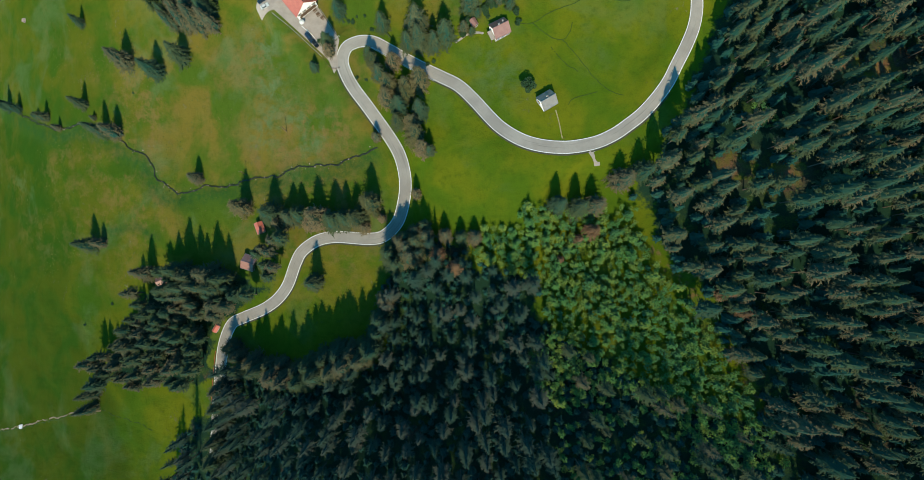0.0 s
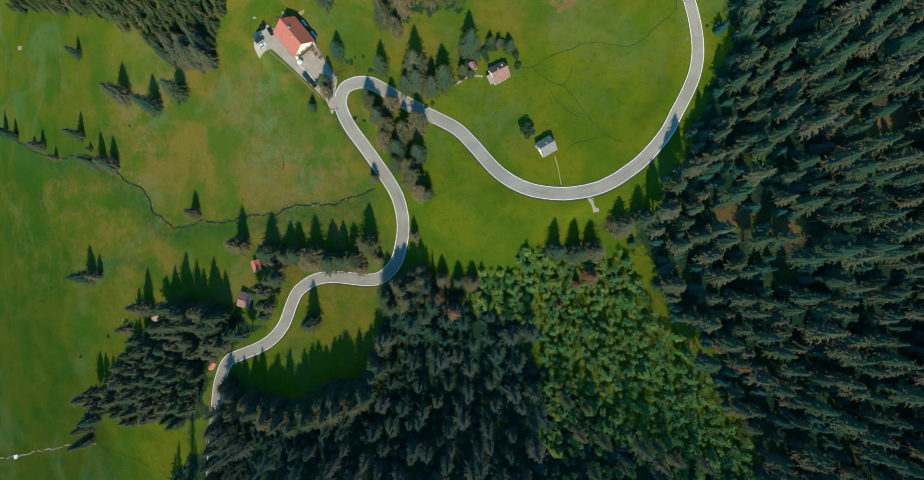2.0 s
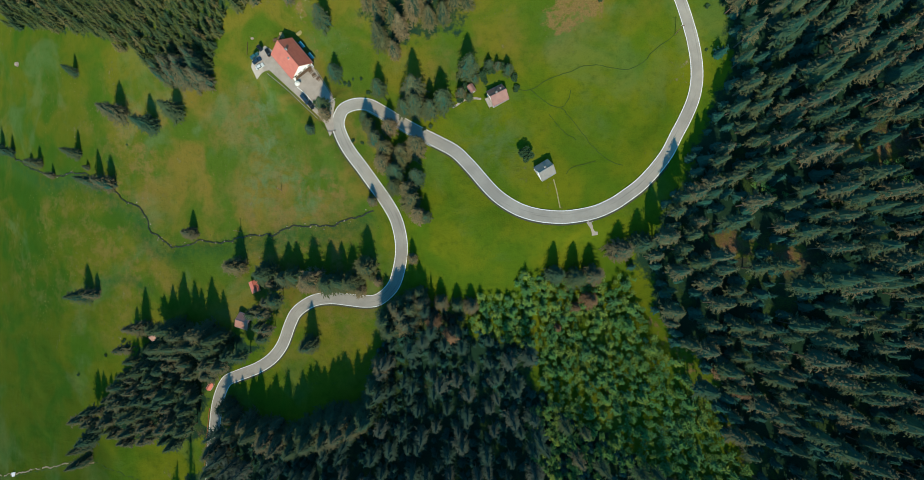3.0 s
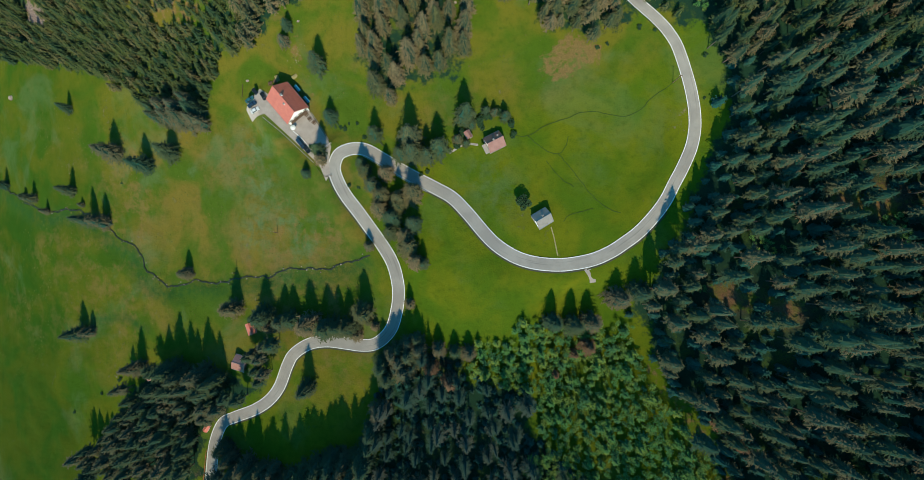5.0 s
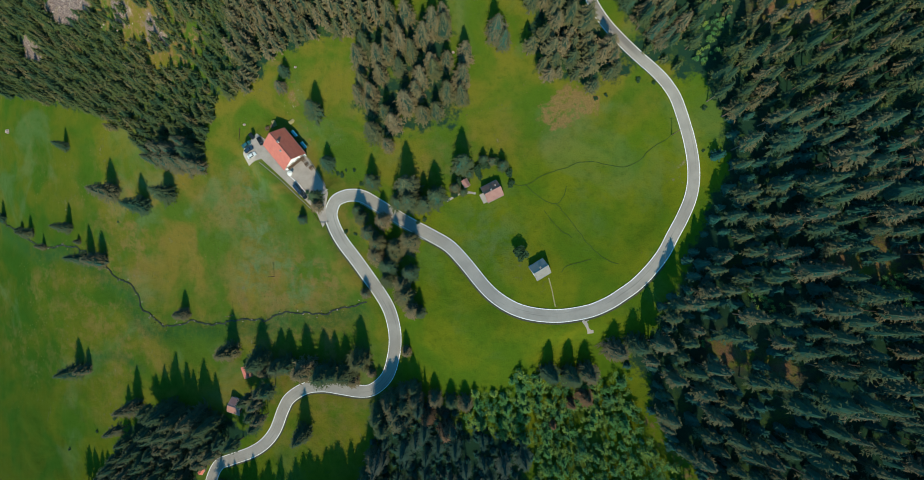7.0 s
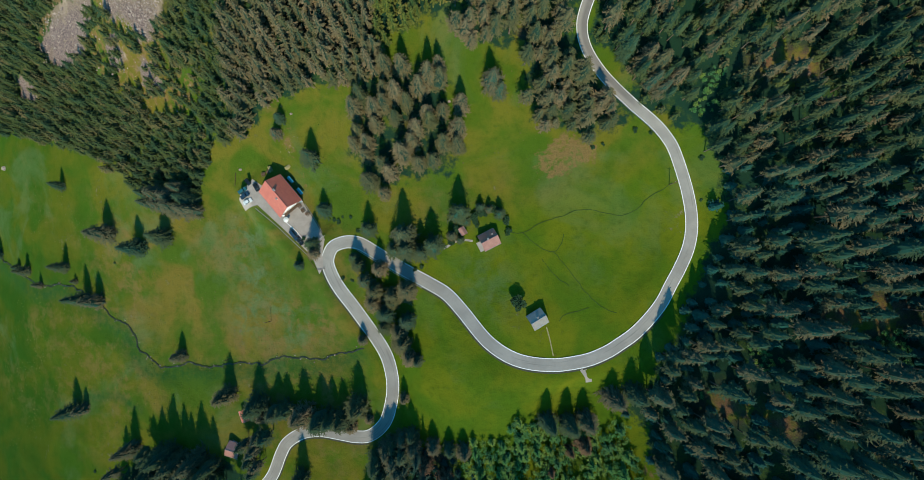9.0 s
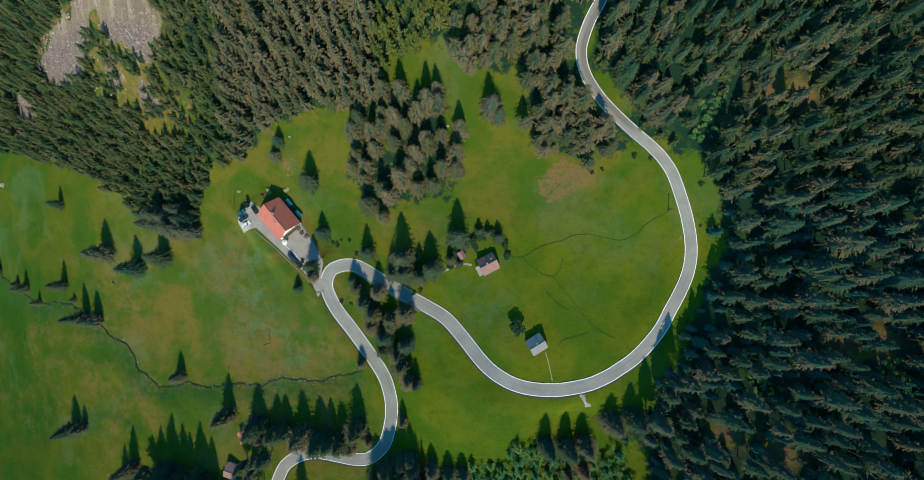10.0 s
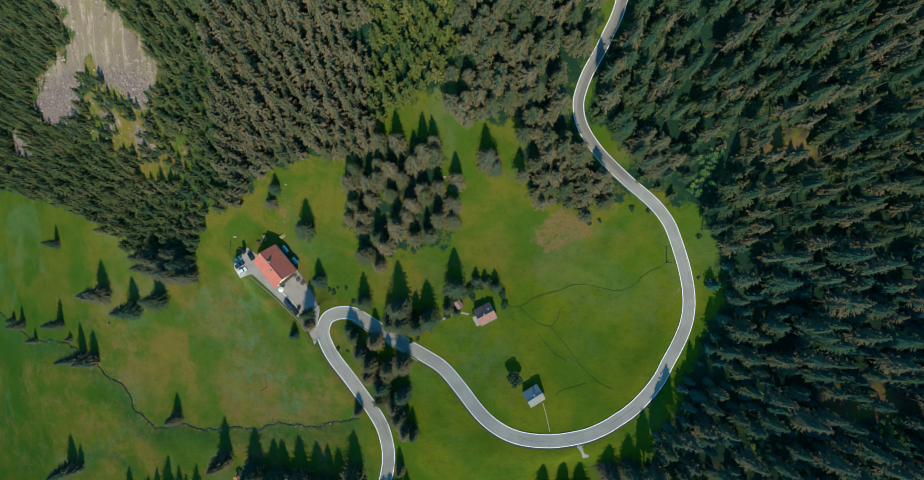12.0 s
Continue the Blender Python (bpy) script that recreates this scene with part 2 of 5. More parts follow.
NEAST = [(66, 231), (64, 214), (57, 199), (53, 182), (68, 165), (80, 153), (97, 143), (105, 127), (178, 128), (178, 235), (150, 252), (64, 255)]
GROVE = [(-45, 143), (-41, 160), (-30, 173), (-18, 177), (-4, 174), (3, 160), (2, 131), (-16, 129), (-29, 124), (-39, 132)]
SCREE = [(-182, 275), (-182, 248), (-177, 237), (-172, 230), (-166, 224), (-161, 219), (-160, 213), (-151, 205), (-145, 200), (-138, 193), (-132, 192), (-126, 204), (-125, 211), (-126, 217), (-131, 224), (-139, 230), (-146, 237), (-147, 275)]
SCREE_LOBE = [(-171, 231), (-180, 226), (-202, 221), (-215, 214), (-216, 205), (-199, 194), (-186, 196), (-172, 202), (-166, 214), (-164, 222)]
SCREE_SPOTS = [[(-241, 198), (-226, 197), (-223, 182), (-237, 186)], [(-124, 176), (-119, 175), (-120, 170), (-124.5, 171)], [(-162, 198), (-153, 202), (-151, 191), (-158, 186), (-164, 187)], [(-146, 186), (-135, 183), (-135, 175), (-142, 176)]]
SCRUB = [(-179, 204), (-163, 220), (-154, 204), (-130, 192), (-121, 183), (-113, 174), (-118, 163), (-141, 166), (-150, 179), (-169, 184)]
BARE = [(35, 141), (41, 147), (56, 146), (60, 137), (53, 132), (40, 128), (34, 134)]
TRAIL = [(-289, -97), (-263, -91), (-235, -83), (-212, -77), (-199, -76), (-184, -79), (-173, -81)]
BROOK = [(-336, 127), (-309, 116), (-269, 97), (-236, 84), (-211, 84), (-191, 76), (-184, 71), (-179, 67), (-170, 63), (-166, 57), (-163, 51), (-155, 45), (-149, 42), (-141, 43), (-132, 45), (-120, 44), (-104, 47), (-91, 47), (-81, 51), (-69, 51), (-60, 51), (-51, 54), (-40, 57)]
CLEARINGS = [(116, 169), (127, 165), (142, 74), (154, 75), (104.6, 40.4), (119.5, 35)]
GLADES = [(95, 153), (97, 163), (115, 60), (156, 65), (95, 44)]
PALE_SPOTS = [(-83, 71), (-71, 64), (-95, 70), (12, 88), (17, 82), (-96, 107), (-89, 75), (-93, 89)]
STRIP = [(79, 10), (88, -4), (100, -20), (108, -41), (113, -56)]
BACK_TRACK = [(-62, 116), (-66, 132), (-70, 146), (-73, 156), (-76, 168)]
VERGE = [(-31, 100), (-20, 97), (-8, 91), (-2, 93)]
FOOTPATHS = [[(22.9, 108.0), (29.7, 107.3), (38.2, 111.6), (46.6, 114.2), (54.9, 116.6), (71, 114), (79, 120), (87, 126)],
             [(29.7, 107.3), (35.7, 102.0), (42.3, 99.3), (45.6, 102.3), (46.8, 106.6)],
             [(42.3, 99.3), (50.1, 89.5), (56.0, 81.6), (61.9, 76.2), (67.7, 73.9)],
             [(37.5, 96.2), (42.2, 90.1), (48.8, 84.6)],
             [(44.1, 70.4), (46.8, 73.1), (56.5, 75.9)]]
GRASS_TRACKS = [[(35.0, 76.2), (34.4, 81.6), (33.7, 87.0)], [(42.1, 81.0), (53.5, 78.3), (65.4, 74.4)]]


# ---- materials ----
class Nodes:
    """Small help to wire one material."""

    def __init__(self, name, rough=0.8, metal=0.0, spec=0.3):
        self.mat = bpy.data.materials.new(name)
        self.mat.use_nodes = True
        self.tree = self.mat.node_tree
        self.bsdf = self.tree.nodes["Principled BSDF"]
        self.bsdf.inputs["Roughness"].default_value = rough
        self.bsdf.inputs["Metallic"].default_value = metal
        self.bsdf.inputs["Specular IOR Level"].default_value = spec
        self.bsdf.inputs["Diffuse Roughness"].default_value = 1.0 if rough > 0.7 else 0.0

    def add(self, kind, **values):
        n = self.tree.nodes.new(kind)
        for key, value in values.items():
            setattr(n, key, value)
        return n

    def link(self, a, b):
        self.tree.links.new(a, b)

    def place(self):
        return self.add("ShaderNodeNewGeometry").outputs["Position"]

    def noise(self, scale, detail=4.0, rough=0.55, at=None, warp=0.0):
        n = self.add("ShaderNodeTexNoise")
        n.inputs["Scale"].default_value, n.inputs["Detail"].default_value = scale, detail
        n.inputs["Roughness"].default_value, n.inputs["Distortion"].default_value = rough, warp
        self.link(at or self.place(), n.inputs["Vector"])
        return n.outputs["Fac"]

    def attr(self, name):
        return self.add("ShaderNodeAttribute", attribute_name=name).outputs["Fac"]

    def span(self, value, lo, hi, a=0.0, b=1.0):
        n = self.add("ShaderNodeMapRange", interpolation_type="SMOOTHSTEP")
        self.link(value, n.inputs["Value"])
        for key, v in (("From Min", lo), ("From Max", hi), ("To Min", a), ("To Max", b)):
            n.inputs[key].default_value = v
        return n.outputs["Result"]

    def math(self, op, a, b):
        n = self.add("ShaderNodeMath", operation=op)
        for i, v in enumerate((a, b)):
            if isinstance(v, (int, float)):
                n.inputs[i].default_value = v
            else:
                self.link(v, n.inputs[i])
        return n.outputs[0]

    def mix(self, fac, a, b, kind="MIX"):
        n = self.add("ShaderNodeMix", data_type="RGBA", blend_type=kind)
        for key, v in ((0, fac), (6, a), (7, b)):
            if isinstance(v, (int, float)):
                n.inputs[key].default_value = v
            elif isinstance(v, tuple):
                n.inputs[key].default_value = (*v, 1)
            else:
                self.link(v, n.inputs[key])
        return n.outputs[2]

    def bump(self, value, strength, distance):
        n = self.add("ShaderNodeBump")
        n.inputs["Strength"].default_value, n.inputs["Distance"].default_value = strength, distance
        self.link(value, n.inputs["Height"])
        self.link(n.outputs[0], self.bsdf.inputs["Normal"])

    def done(self, colour):
        if isinstance(colour, tuple):
            self.bsdf.inputs["Base Color"].default_value = (*colour, 1)
        else:
            self.link(colour, self.bsdf.inputs["Base Color"])
        return self.mat


def mottled(name, a, b, scale, rough=0.8, metal=0.0, spec=0.3, bump=0.0, fine=6.0, random_by=0.0):
    """A surface between two colours, with coarse blotches and fine grain."""
    n = Nodes(name, rough, metal, spec)
    at = n.add("ShaderNodeTexCoord").outputs["Object"]
    big, small = n.noise(scale, 4, 0.6, at), n.noise(scale * fine, 3, 0.6, at)
    col = n.mix(n.span(big, 0.3, 0.7), a, b)
    col = n.mix(n.span(small, 0.35, 0.7, 0.0, 0.35), col, tuple(c * 0.6 for c in a))
    if random_by:
        r = n.add("ShaderNodeObjectInfo").outputs["Random"]
        col = n.mix(n.span(r, 0, 1, 0, random_by), col, tuple(c * 0.55 for c in b))
    if bump:
        n.bump(small, 0.5, bump)
    return n.done(col)


def meadow_material():
    n = Nodes("meadow", 0.9, 0, 0.02)
    big, mid, fine, grain = n.noise(0.013, 4, 0.55, warp=0.6), n.noise(0.045, 5, 0.55, warp=0.4), n.noise(0.32, 5, 0.65), n.noise(2.0, 4, 0.7)
    lush = n.mix(n.span(mid, 0.35, 0.66), (0.066, 0.124, 0.008), (0.124, 0.147, 0.008))
    rough_ = n.mix(n.span(mid, 0.40, 0.62), (0.058, 0.104, 0.012), (0.146, 0.117, 0.023))
    grass = n.mix(n.attr("pasture"), lush, rough_)
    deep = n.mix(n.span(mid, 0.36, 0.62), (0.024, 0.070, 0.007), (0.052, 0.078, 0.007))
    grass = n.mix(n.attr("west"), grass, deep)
    patchy = n.span(n.noise(0.026, 6, 0.6, warp=0.6), 0.52, 0.66)
    patchy = n.math("MAXIMUM", n.math("MULTIPLY", patchy, 0.55), n.math("MULTIPLY", n.attr("pale"), n.span(n.noise(0.14, 6, 0.65, warp=0.4), 0.36, 0.62)))
    grass = n.mix(n.math("MULTIPLY", patchy, n.span(n.attr("pasture"), 0.0, 1.0, 0.5, 0.9)), grass, (0.098, 0.150, 0.066))
    brown = n.math("MULTIPLY", n.span(big, 0.42, 0.60), n.math("MULTIPLY", n.span(n.noise(0.11, 6, 0.7), 0.45, 0.62), n.attr("pasture")))
    grass = n.mix(n.math("MULTIPLY", brown, 0.8), grass, (0.185, 0.122, 0.045))
    grass = n.mix(n.span(fine, 0.46, 0.74, 0.0, 0.36), grass, (0.026, 0.072, 0.006))
    grass = n.mix(n.span(grain, 0.48, 0.78, 0.0, 0.36), grass, (0.020, 0.052, 0.008))
    # dark green brook margin, and the painted shadow of a mound
    grass = n.mix(n.math("MULTIPLY", n.attr("damp_and_shade"), n.span(fine, 0.25, 0.7, 0.3, 0.9)), grass, (0.022, 0.074, 0.018))
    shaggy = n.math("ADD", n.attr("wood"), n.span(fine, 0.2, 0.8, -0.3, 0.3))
    # darker floor inside the wood mask, with brown and green blotches
    wood_floor = n.mix(n.span(mid, 0.58, 0.72), (0.014, 0.046, 0.026), (0.110, 0.058, 0.044))
    wood_floor = n.mix(n.span(n.noise(0.09, 5, 0.7), 0.50, 0.62, 0.0, 0.85), wood_floor, (0.050, 0.088, 0.018))
    col = n.mix(n.span(shaggy, 0.45, 0.8), grass, n.mix(n.span(grain, 0.35, 0.7), wood_floor, (0.012, 0.036, 0.026)))
    soil = n.math("ADD", n.attr("soil"), n.span(fine, 0.2, 0.8, -0.4, 0.4))
    col = n.mix(n.span(soil, 0.42, 0.8, 0, 0.85), col, n.mix(n.span(grain, 0.3, 0.7), (0.235, 0.148, 0.062), (0.15, 0.095, 0.042)))
    col = n.mix(n.math("MULTIPLY", n.attr("rust"), n.span(fine, 0.25, 0.6, 0.5, 1.0)), col, n.mix(n.span(grain, 0.35, 0.65), (0.215, 0.098, 0.072), (0.12, 0.062, 0.045)))
    stones = n.math("ADD", n.attr("scree"), n.math("ADD", n.span(fine, 0.2, 0.8, -0.25, 0.25), n.span(mid, 0.3, 0.7, -0.35, 0.3)))
    grey = n.mix(n.span(mid, 0.35, 0.65), (0.235, 0.178, 0.128), (0.180, 0.132, 0.110))
    run = n.add("ShaderNodeMapping")
    run.inputs["Scale"].default_value = (0.30, 0.045, 0.045)
    run.inputs["Rotation"].default_value = (0, 0, 0.25)
    n.link(n.place(), run.inputs["Vector"])
    grey = n.mix(n.span(n.noise(1.0, 5, 0.65, run.outputs[0]), 0.48, 0.62, 0, 0.85), grey, (0.36, 0.28, 0.215))
    grey = n.mix(n.span(n.noise(0.16, 5, 0.7, warp=1.0), 0.47, 0.62, 0, 0.7), grey, (0.195, 0.160, 0.080))
    grey = n.mix(n.span(n.noise(1.1, 5, 0.75), 0.46, 0.70, 0, 0.6), grey, (0.15, 0.118, 0.108))
    rubble = n.mix(n.span(n.noise(1.5, 3, 0.7), 0.36, 0.62), (0.072, 0.054, 0.056), (0.205, 0.152, 0.146))
    rubble = n.mix(n.span(n.noise(3.2, 2, 0.6), 0.58, 0.70), rubble, (0.50, 0.41, 0.36))
    grey = n.mix(n.math("MULTIPLY", n.attr("talus"), n.span(n.noise(0.2, 4, 0.6), 0.28, 0.5, 0.45, 1.0)), grey, rubble)
    col = n.mix(n.span(stones, 0.34, 0.66), col, grey)
    n.bump(n.math("ADD", n.math("MULTIPLY", fine, 1.6), grain), 0.7, 0.45)
    return n.done(col)


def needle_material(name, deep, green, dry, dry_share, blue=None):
    """Conifer sprays: shade between the branches put into the dark inner colour, paler and drier outer twigs; the tint
    differs from tree to tree.
    """
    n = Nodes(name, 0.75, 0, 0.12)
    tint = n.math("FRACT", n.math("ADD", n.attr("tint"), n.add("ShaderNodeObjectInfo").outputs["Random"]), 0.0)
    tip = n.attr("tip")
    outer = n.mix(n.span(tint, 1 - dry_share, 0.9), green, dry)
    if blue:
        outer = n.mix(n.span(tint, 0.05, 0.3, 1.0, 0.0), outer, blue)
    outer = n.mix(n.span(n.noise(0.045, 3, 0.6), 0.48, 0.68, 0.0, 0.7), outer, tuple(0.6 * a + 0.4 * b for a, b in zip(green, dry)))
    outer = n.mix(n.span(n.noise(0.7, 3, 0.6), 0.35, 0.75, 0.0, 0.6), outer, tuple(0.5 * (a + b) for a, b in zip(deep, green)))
    # dark towards the trunk: the crown's own shade painted into the needles
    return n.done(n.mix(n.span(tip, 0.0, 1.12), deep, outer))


def asphalt_material():
    n = Nodes("asphalt", 0.82, 0, 0.3)
    uv = n.add("ShaderNodeUVMap", uv_map="along").outputs[0]
    stretch = n.add("ShaderNodeMapping")
    stretch.inputs["Scale"].default_value = (0.05, 1.4, 1.0)
    n.link(uv, stretch.inputs["Vector"])
    streak = n.noise(1.0, 5, 0.6, stretch.outputs[0])
    blotch, grain = n.noise(0.12, 5, 0.6), n.noise(5.0, 3, 0.7)
    col = n.mix(n.span(blotch, 0.35, 0.65), (0.275, 0.258, 0.248), (0.335, 0.316, 0.302))
    col = n.mix(n.span(streak, 0.55, 0.68, 0, 0.6), col, (0.16, 0.152, 0.150))
    split = n.add("ShaderNodeSeparateXYZ")
    n.link(uv, split.inputs[0])
    # the upper road is darker, more so towards one side
    lane = n.math("MULTIPLY", n.span(split.outputs[0], DARK_LANE_START, DARK_LANE_START + 12), n.span(split.outputs[1], -1.0, 0.3, 0.25, 0.75))
    col = n.mix(n.math("MULTIPLY", lane, n.span(blotch, 0.3, 0.6, 0.6, 1.0)), col, (0.105, 0.096, 0.100))
    col = n.mix(n.span(grain, 0.4, 0.8, 0, 0.35), col, (0.20, 0.197, 0.20))
    n.bump(grain, 0.3, 0.02)
    return n.done(col)


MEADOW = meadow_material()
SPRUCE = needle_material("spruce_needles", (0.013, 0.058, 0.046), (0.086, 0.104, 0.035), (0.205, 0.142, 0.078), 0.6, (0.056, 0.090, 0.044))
# undergrowth: the teal of the shade under the crowns is in the colour
SHADE_TEAL_SPRUCE = needle_material("shade_teal_spruce_needles", (0.012, 0.072, 0.064), (0.022, 0.084, 0.064), (0.050, 0.086, 0.050), 0.3)
# darker spruce copy with the southern wood's shade put into its colour
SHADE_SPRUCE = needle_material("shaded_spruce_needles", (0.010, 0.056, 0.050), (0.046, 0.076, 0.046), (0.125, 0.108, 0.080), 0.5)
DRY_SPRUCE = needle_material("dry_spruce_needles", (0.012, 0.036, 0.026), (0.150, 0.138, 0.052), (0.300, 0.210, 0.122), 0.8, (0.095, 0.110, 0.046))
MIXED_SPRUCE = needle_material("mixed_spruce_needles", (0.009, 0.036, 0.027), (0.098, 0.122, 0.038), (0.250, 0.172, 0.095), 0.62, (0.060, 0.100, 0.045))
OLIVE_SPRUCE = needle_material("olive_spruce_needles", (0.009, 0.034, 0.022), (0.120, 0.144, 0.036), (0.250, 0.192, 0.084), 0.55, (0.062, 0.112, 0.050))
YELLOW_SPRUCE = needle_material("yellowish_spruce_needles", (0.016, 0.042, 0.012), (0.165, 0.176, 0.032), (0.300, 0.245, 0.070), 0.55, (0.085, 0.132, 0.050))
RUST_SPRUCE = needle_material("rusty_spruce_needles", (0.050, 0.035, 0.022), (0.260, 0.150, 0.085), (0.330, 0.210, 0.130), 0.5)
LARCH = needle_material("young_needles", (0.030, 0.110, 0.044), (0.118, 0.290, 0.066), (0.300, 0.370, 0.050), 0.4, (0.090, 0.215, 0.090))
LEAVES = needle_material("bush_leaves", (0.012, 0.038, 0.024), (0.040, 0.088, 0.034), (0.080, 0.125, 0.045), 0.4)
BARK = mottled("bark", (0.09, 0.065, 0.05), (0.15, 0.12, 0.10), 1.5, 0.9, bump=0.03)
ASPHALT = asphalt_material()
LINE = mottled("road_paint", (0.74, 0.75, 0.78), (0.62, 0.63, 0.66), 0.5, 0.6)
GRAVEL = mottled("gravel", (0.390, 0.345, 0.325), (0.305, 0.265, 0.248), 0.25, 0.9, bump=0.03, fine=14)
STONE = mottled("wall_stone", (0.27, 0.265, 0.27), (0.18, 0.175, 0.18), 0.6, 0.9, bump=0.04)
ROCK = mottled("scree_rock", (0.42, 0.34, 0.30), (0.16, 0.122, 0.118), 0.25, 0.9, bump=0.08)
PLASTER = mottled("white_plaster", (0.78, 0.77, 0.79), (0.66, 0.65, 0.67), 0.5, 0.85)
TILE_RED = mottled("red_roof_tile", (0.64, 0.185, 0.132), (0.53, 0.130, 0.098), 0.45, 0.40, spec=0.9, bump=0.01, fine=9)
TILE_BROWN = mottled("brown_roof_tile", (0.36, 0.185, 0.160), (0.27, 0.130, 0.115), 0.5, 0.38, spec=0.9, bump=0.01, fine=9)
SLATE = mottled("grey_slate", (0.30, 0.285, 0.28), (0.22, 0.21, 0.21), 0.5, 0.36, spec=0.9, bump=0.01, fine=9)
TIMBER = mottled("weathered_timber", (0.16, 0.10, 0.065), (0.10, 0.065, 0.045), 0.8, 0.85, bump=0.02)
GLASS = mottled("window_glass", (0.03, 0.04, 0.05), (0.04, 0.05, 0.06), 0.5, 0.08, 0, 0.6)
METAL = mottled("galvanised_steel", (0.45, 0.46, 0.47), (0.36, 0.37, 0.38), 0.6, 0.4, 0.9)
RUBBER = mottled("tyre_rubber", (0.02, 0.02, 0.02), (0.03, 0.03, 0.03), 2.0, 0.9)


# ---- mesh helpers ----
def raw_mesh(name, verts, tris, attrs=None, smooth_=False):
    """A mesh from arrays of points and triangles."""
    verts, tris = np.asarray(verts, np.float32), np.asarray(tris, np.int32)
    me = bpy.data.meshes.new(name)
    me.vertices.add(len(verts))
    me.vertices.foreach_set("co", verts.ravel())
    me.loops.add(tris.size)
    me.loops.foreach_set("vertex_index", tris.ravel())
    me.polygons.add(len(tris))
    me.polygons.foreach_set("loop_start", np.arange(0, tris.size, tris.shape[1], dtype=np.int32))
    me.polygons.foreach_set("use_smooth", np.full(len(tris), smooth_))
    for key, values in (attrs or {}).items():
        me.attributes.new(key, "FLOAT", "POINT").data.foreach_set("value", np.asarray(values, np.float32))
    me.update(calc_edges=True)
    return me


def part(name, shape, material, parent=None, label=""):
    """Links a bmesh or mesh as one object, under its thing."""
    if isinstance(shape, bmesh.types.BMesh):
        me = bpy.data.meshes.new(name)
        shape.normal_update()
        shape.to_mesh(me)
        shape.free()
    else:
        me = shape
    if not me.materials:
        me.materials.append(material)
    ob = new(name, me)
    if parent:
        ob.parent = parent
    if label:
        ob["label"] = label
    return ob


def box(w, d, h, at=(0, 0, 0), bevel=0.0, bm=None, turn=0.0):
    """A box that stands on at, with its edges rounded off."""
    bm = bm or bmesh.new()
    m = Matrix.Translation((at[0], at[1], at[2] + h / 2)) @ Matrix.Rotation(turn, 4, "Z") @ Matrix.Diagonal((w, d, h, 1))
    made = bmesh.ops.create_cube(bm, size=1, matrix=m)
    if bevel:
        edges = list({e for v in made["verts"] for e in v.link_edges})
        bmesh.ops.bevel(bm, geom=edges, offset=bevel, segments=1, affect="EDGES")
    return bm


def ribbon(line, z, left, right, lift, name):
    """A strip along a line in the plan, between two offsets, with its own length and width as UV."""
    line = np.asarray(line, float)
    go = np.gradient(line, axis=0)
    go /= np.linalg.norm(go, axis=1)[:, None] + 1e-9
    side = np.stack([go[:, 1], -go[:, 0]], 1)
    left, right = np.broadcast_to(left, len(line)), np.broadcast_to(right, len(line))
    cuts = [left + (right - left) * k for k in np.linspace(0, 1, 5 if (right - left).min() > 2 else 2)]
    verts = np.concatenate([np.column_stack([line + side * c[:, None], z + lift]) for c in cuts])
    n, along = len(line), np.concatenate([[0], np.cumsum(np.linalg.norm(np.diff(line, axis=0), axis=1))])
    faces = [(a * n + i, (a + 1) * n + i, (a + 1) * n + i + 1, a * n + i + 1) for a in range(len(cuts) - 1) for i in range(n - 1)]
    me = raw_mesh(name, verts, faces, smooth_=True)
    uv = me.uv_layers.new(name="along")
    flat = np.column_stack([np.tile(along, len(cuts)), np.concatenate(cuts)])
    uv.data.foreach_set("uv", flat[np.asarray(faces).ravel()].astype(np.float32).ravel())
    return me


# ---- ground ----
def grid_lines(lo, hi, step, far):
    inner = np.arange(lo, hi + step, step)
    out = step * np.cumsum(1.25 ** np.arange(1, 60))
    out = out[out < far]
    return np.concatenate([lo - out[::-1], inner, inner[-1] + out])


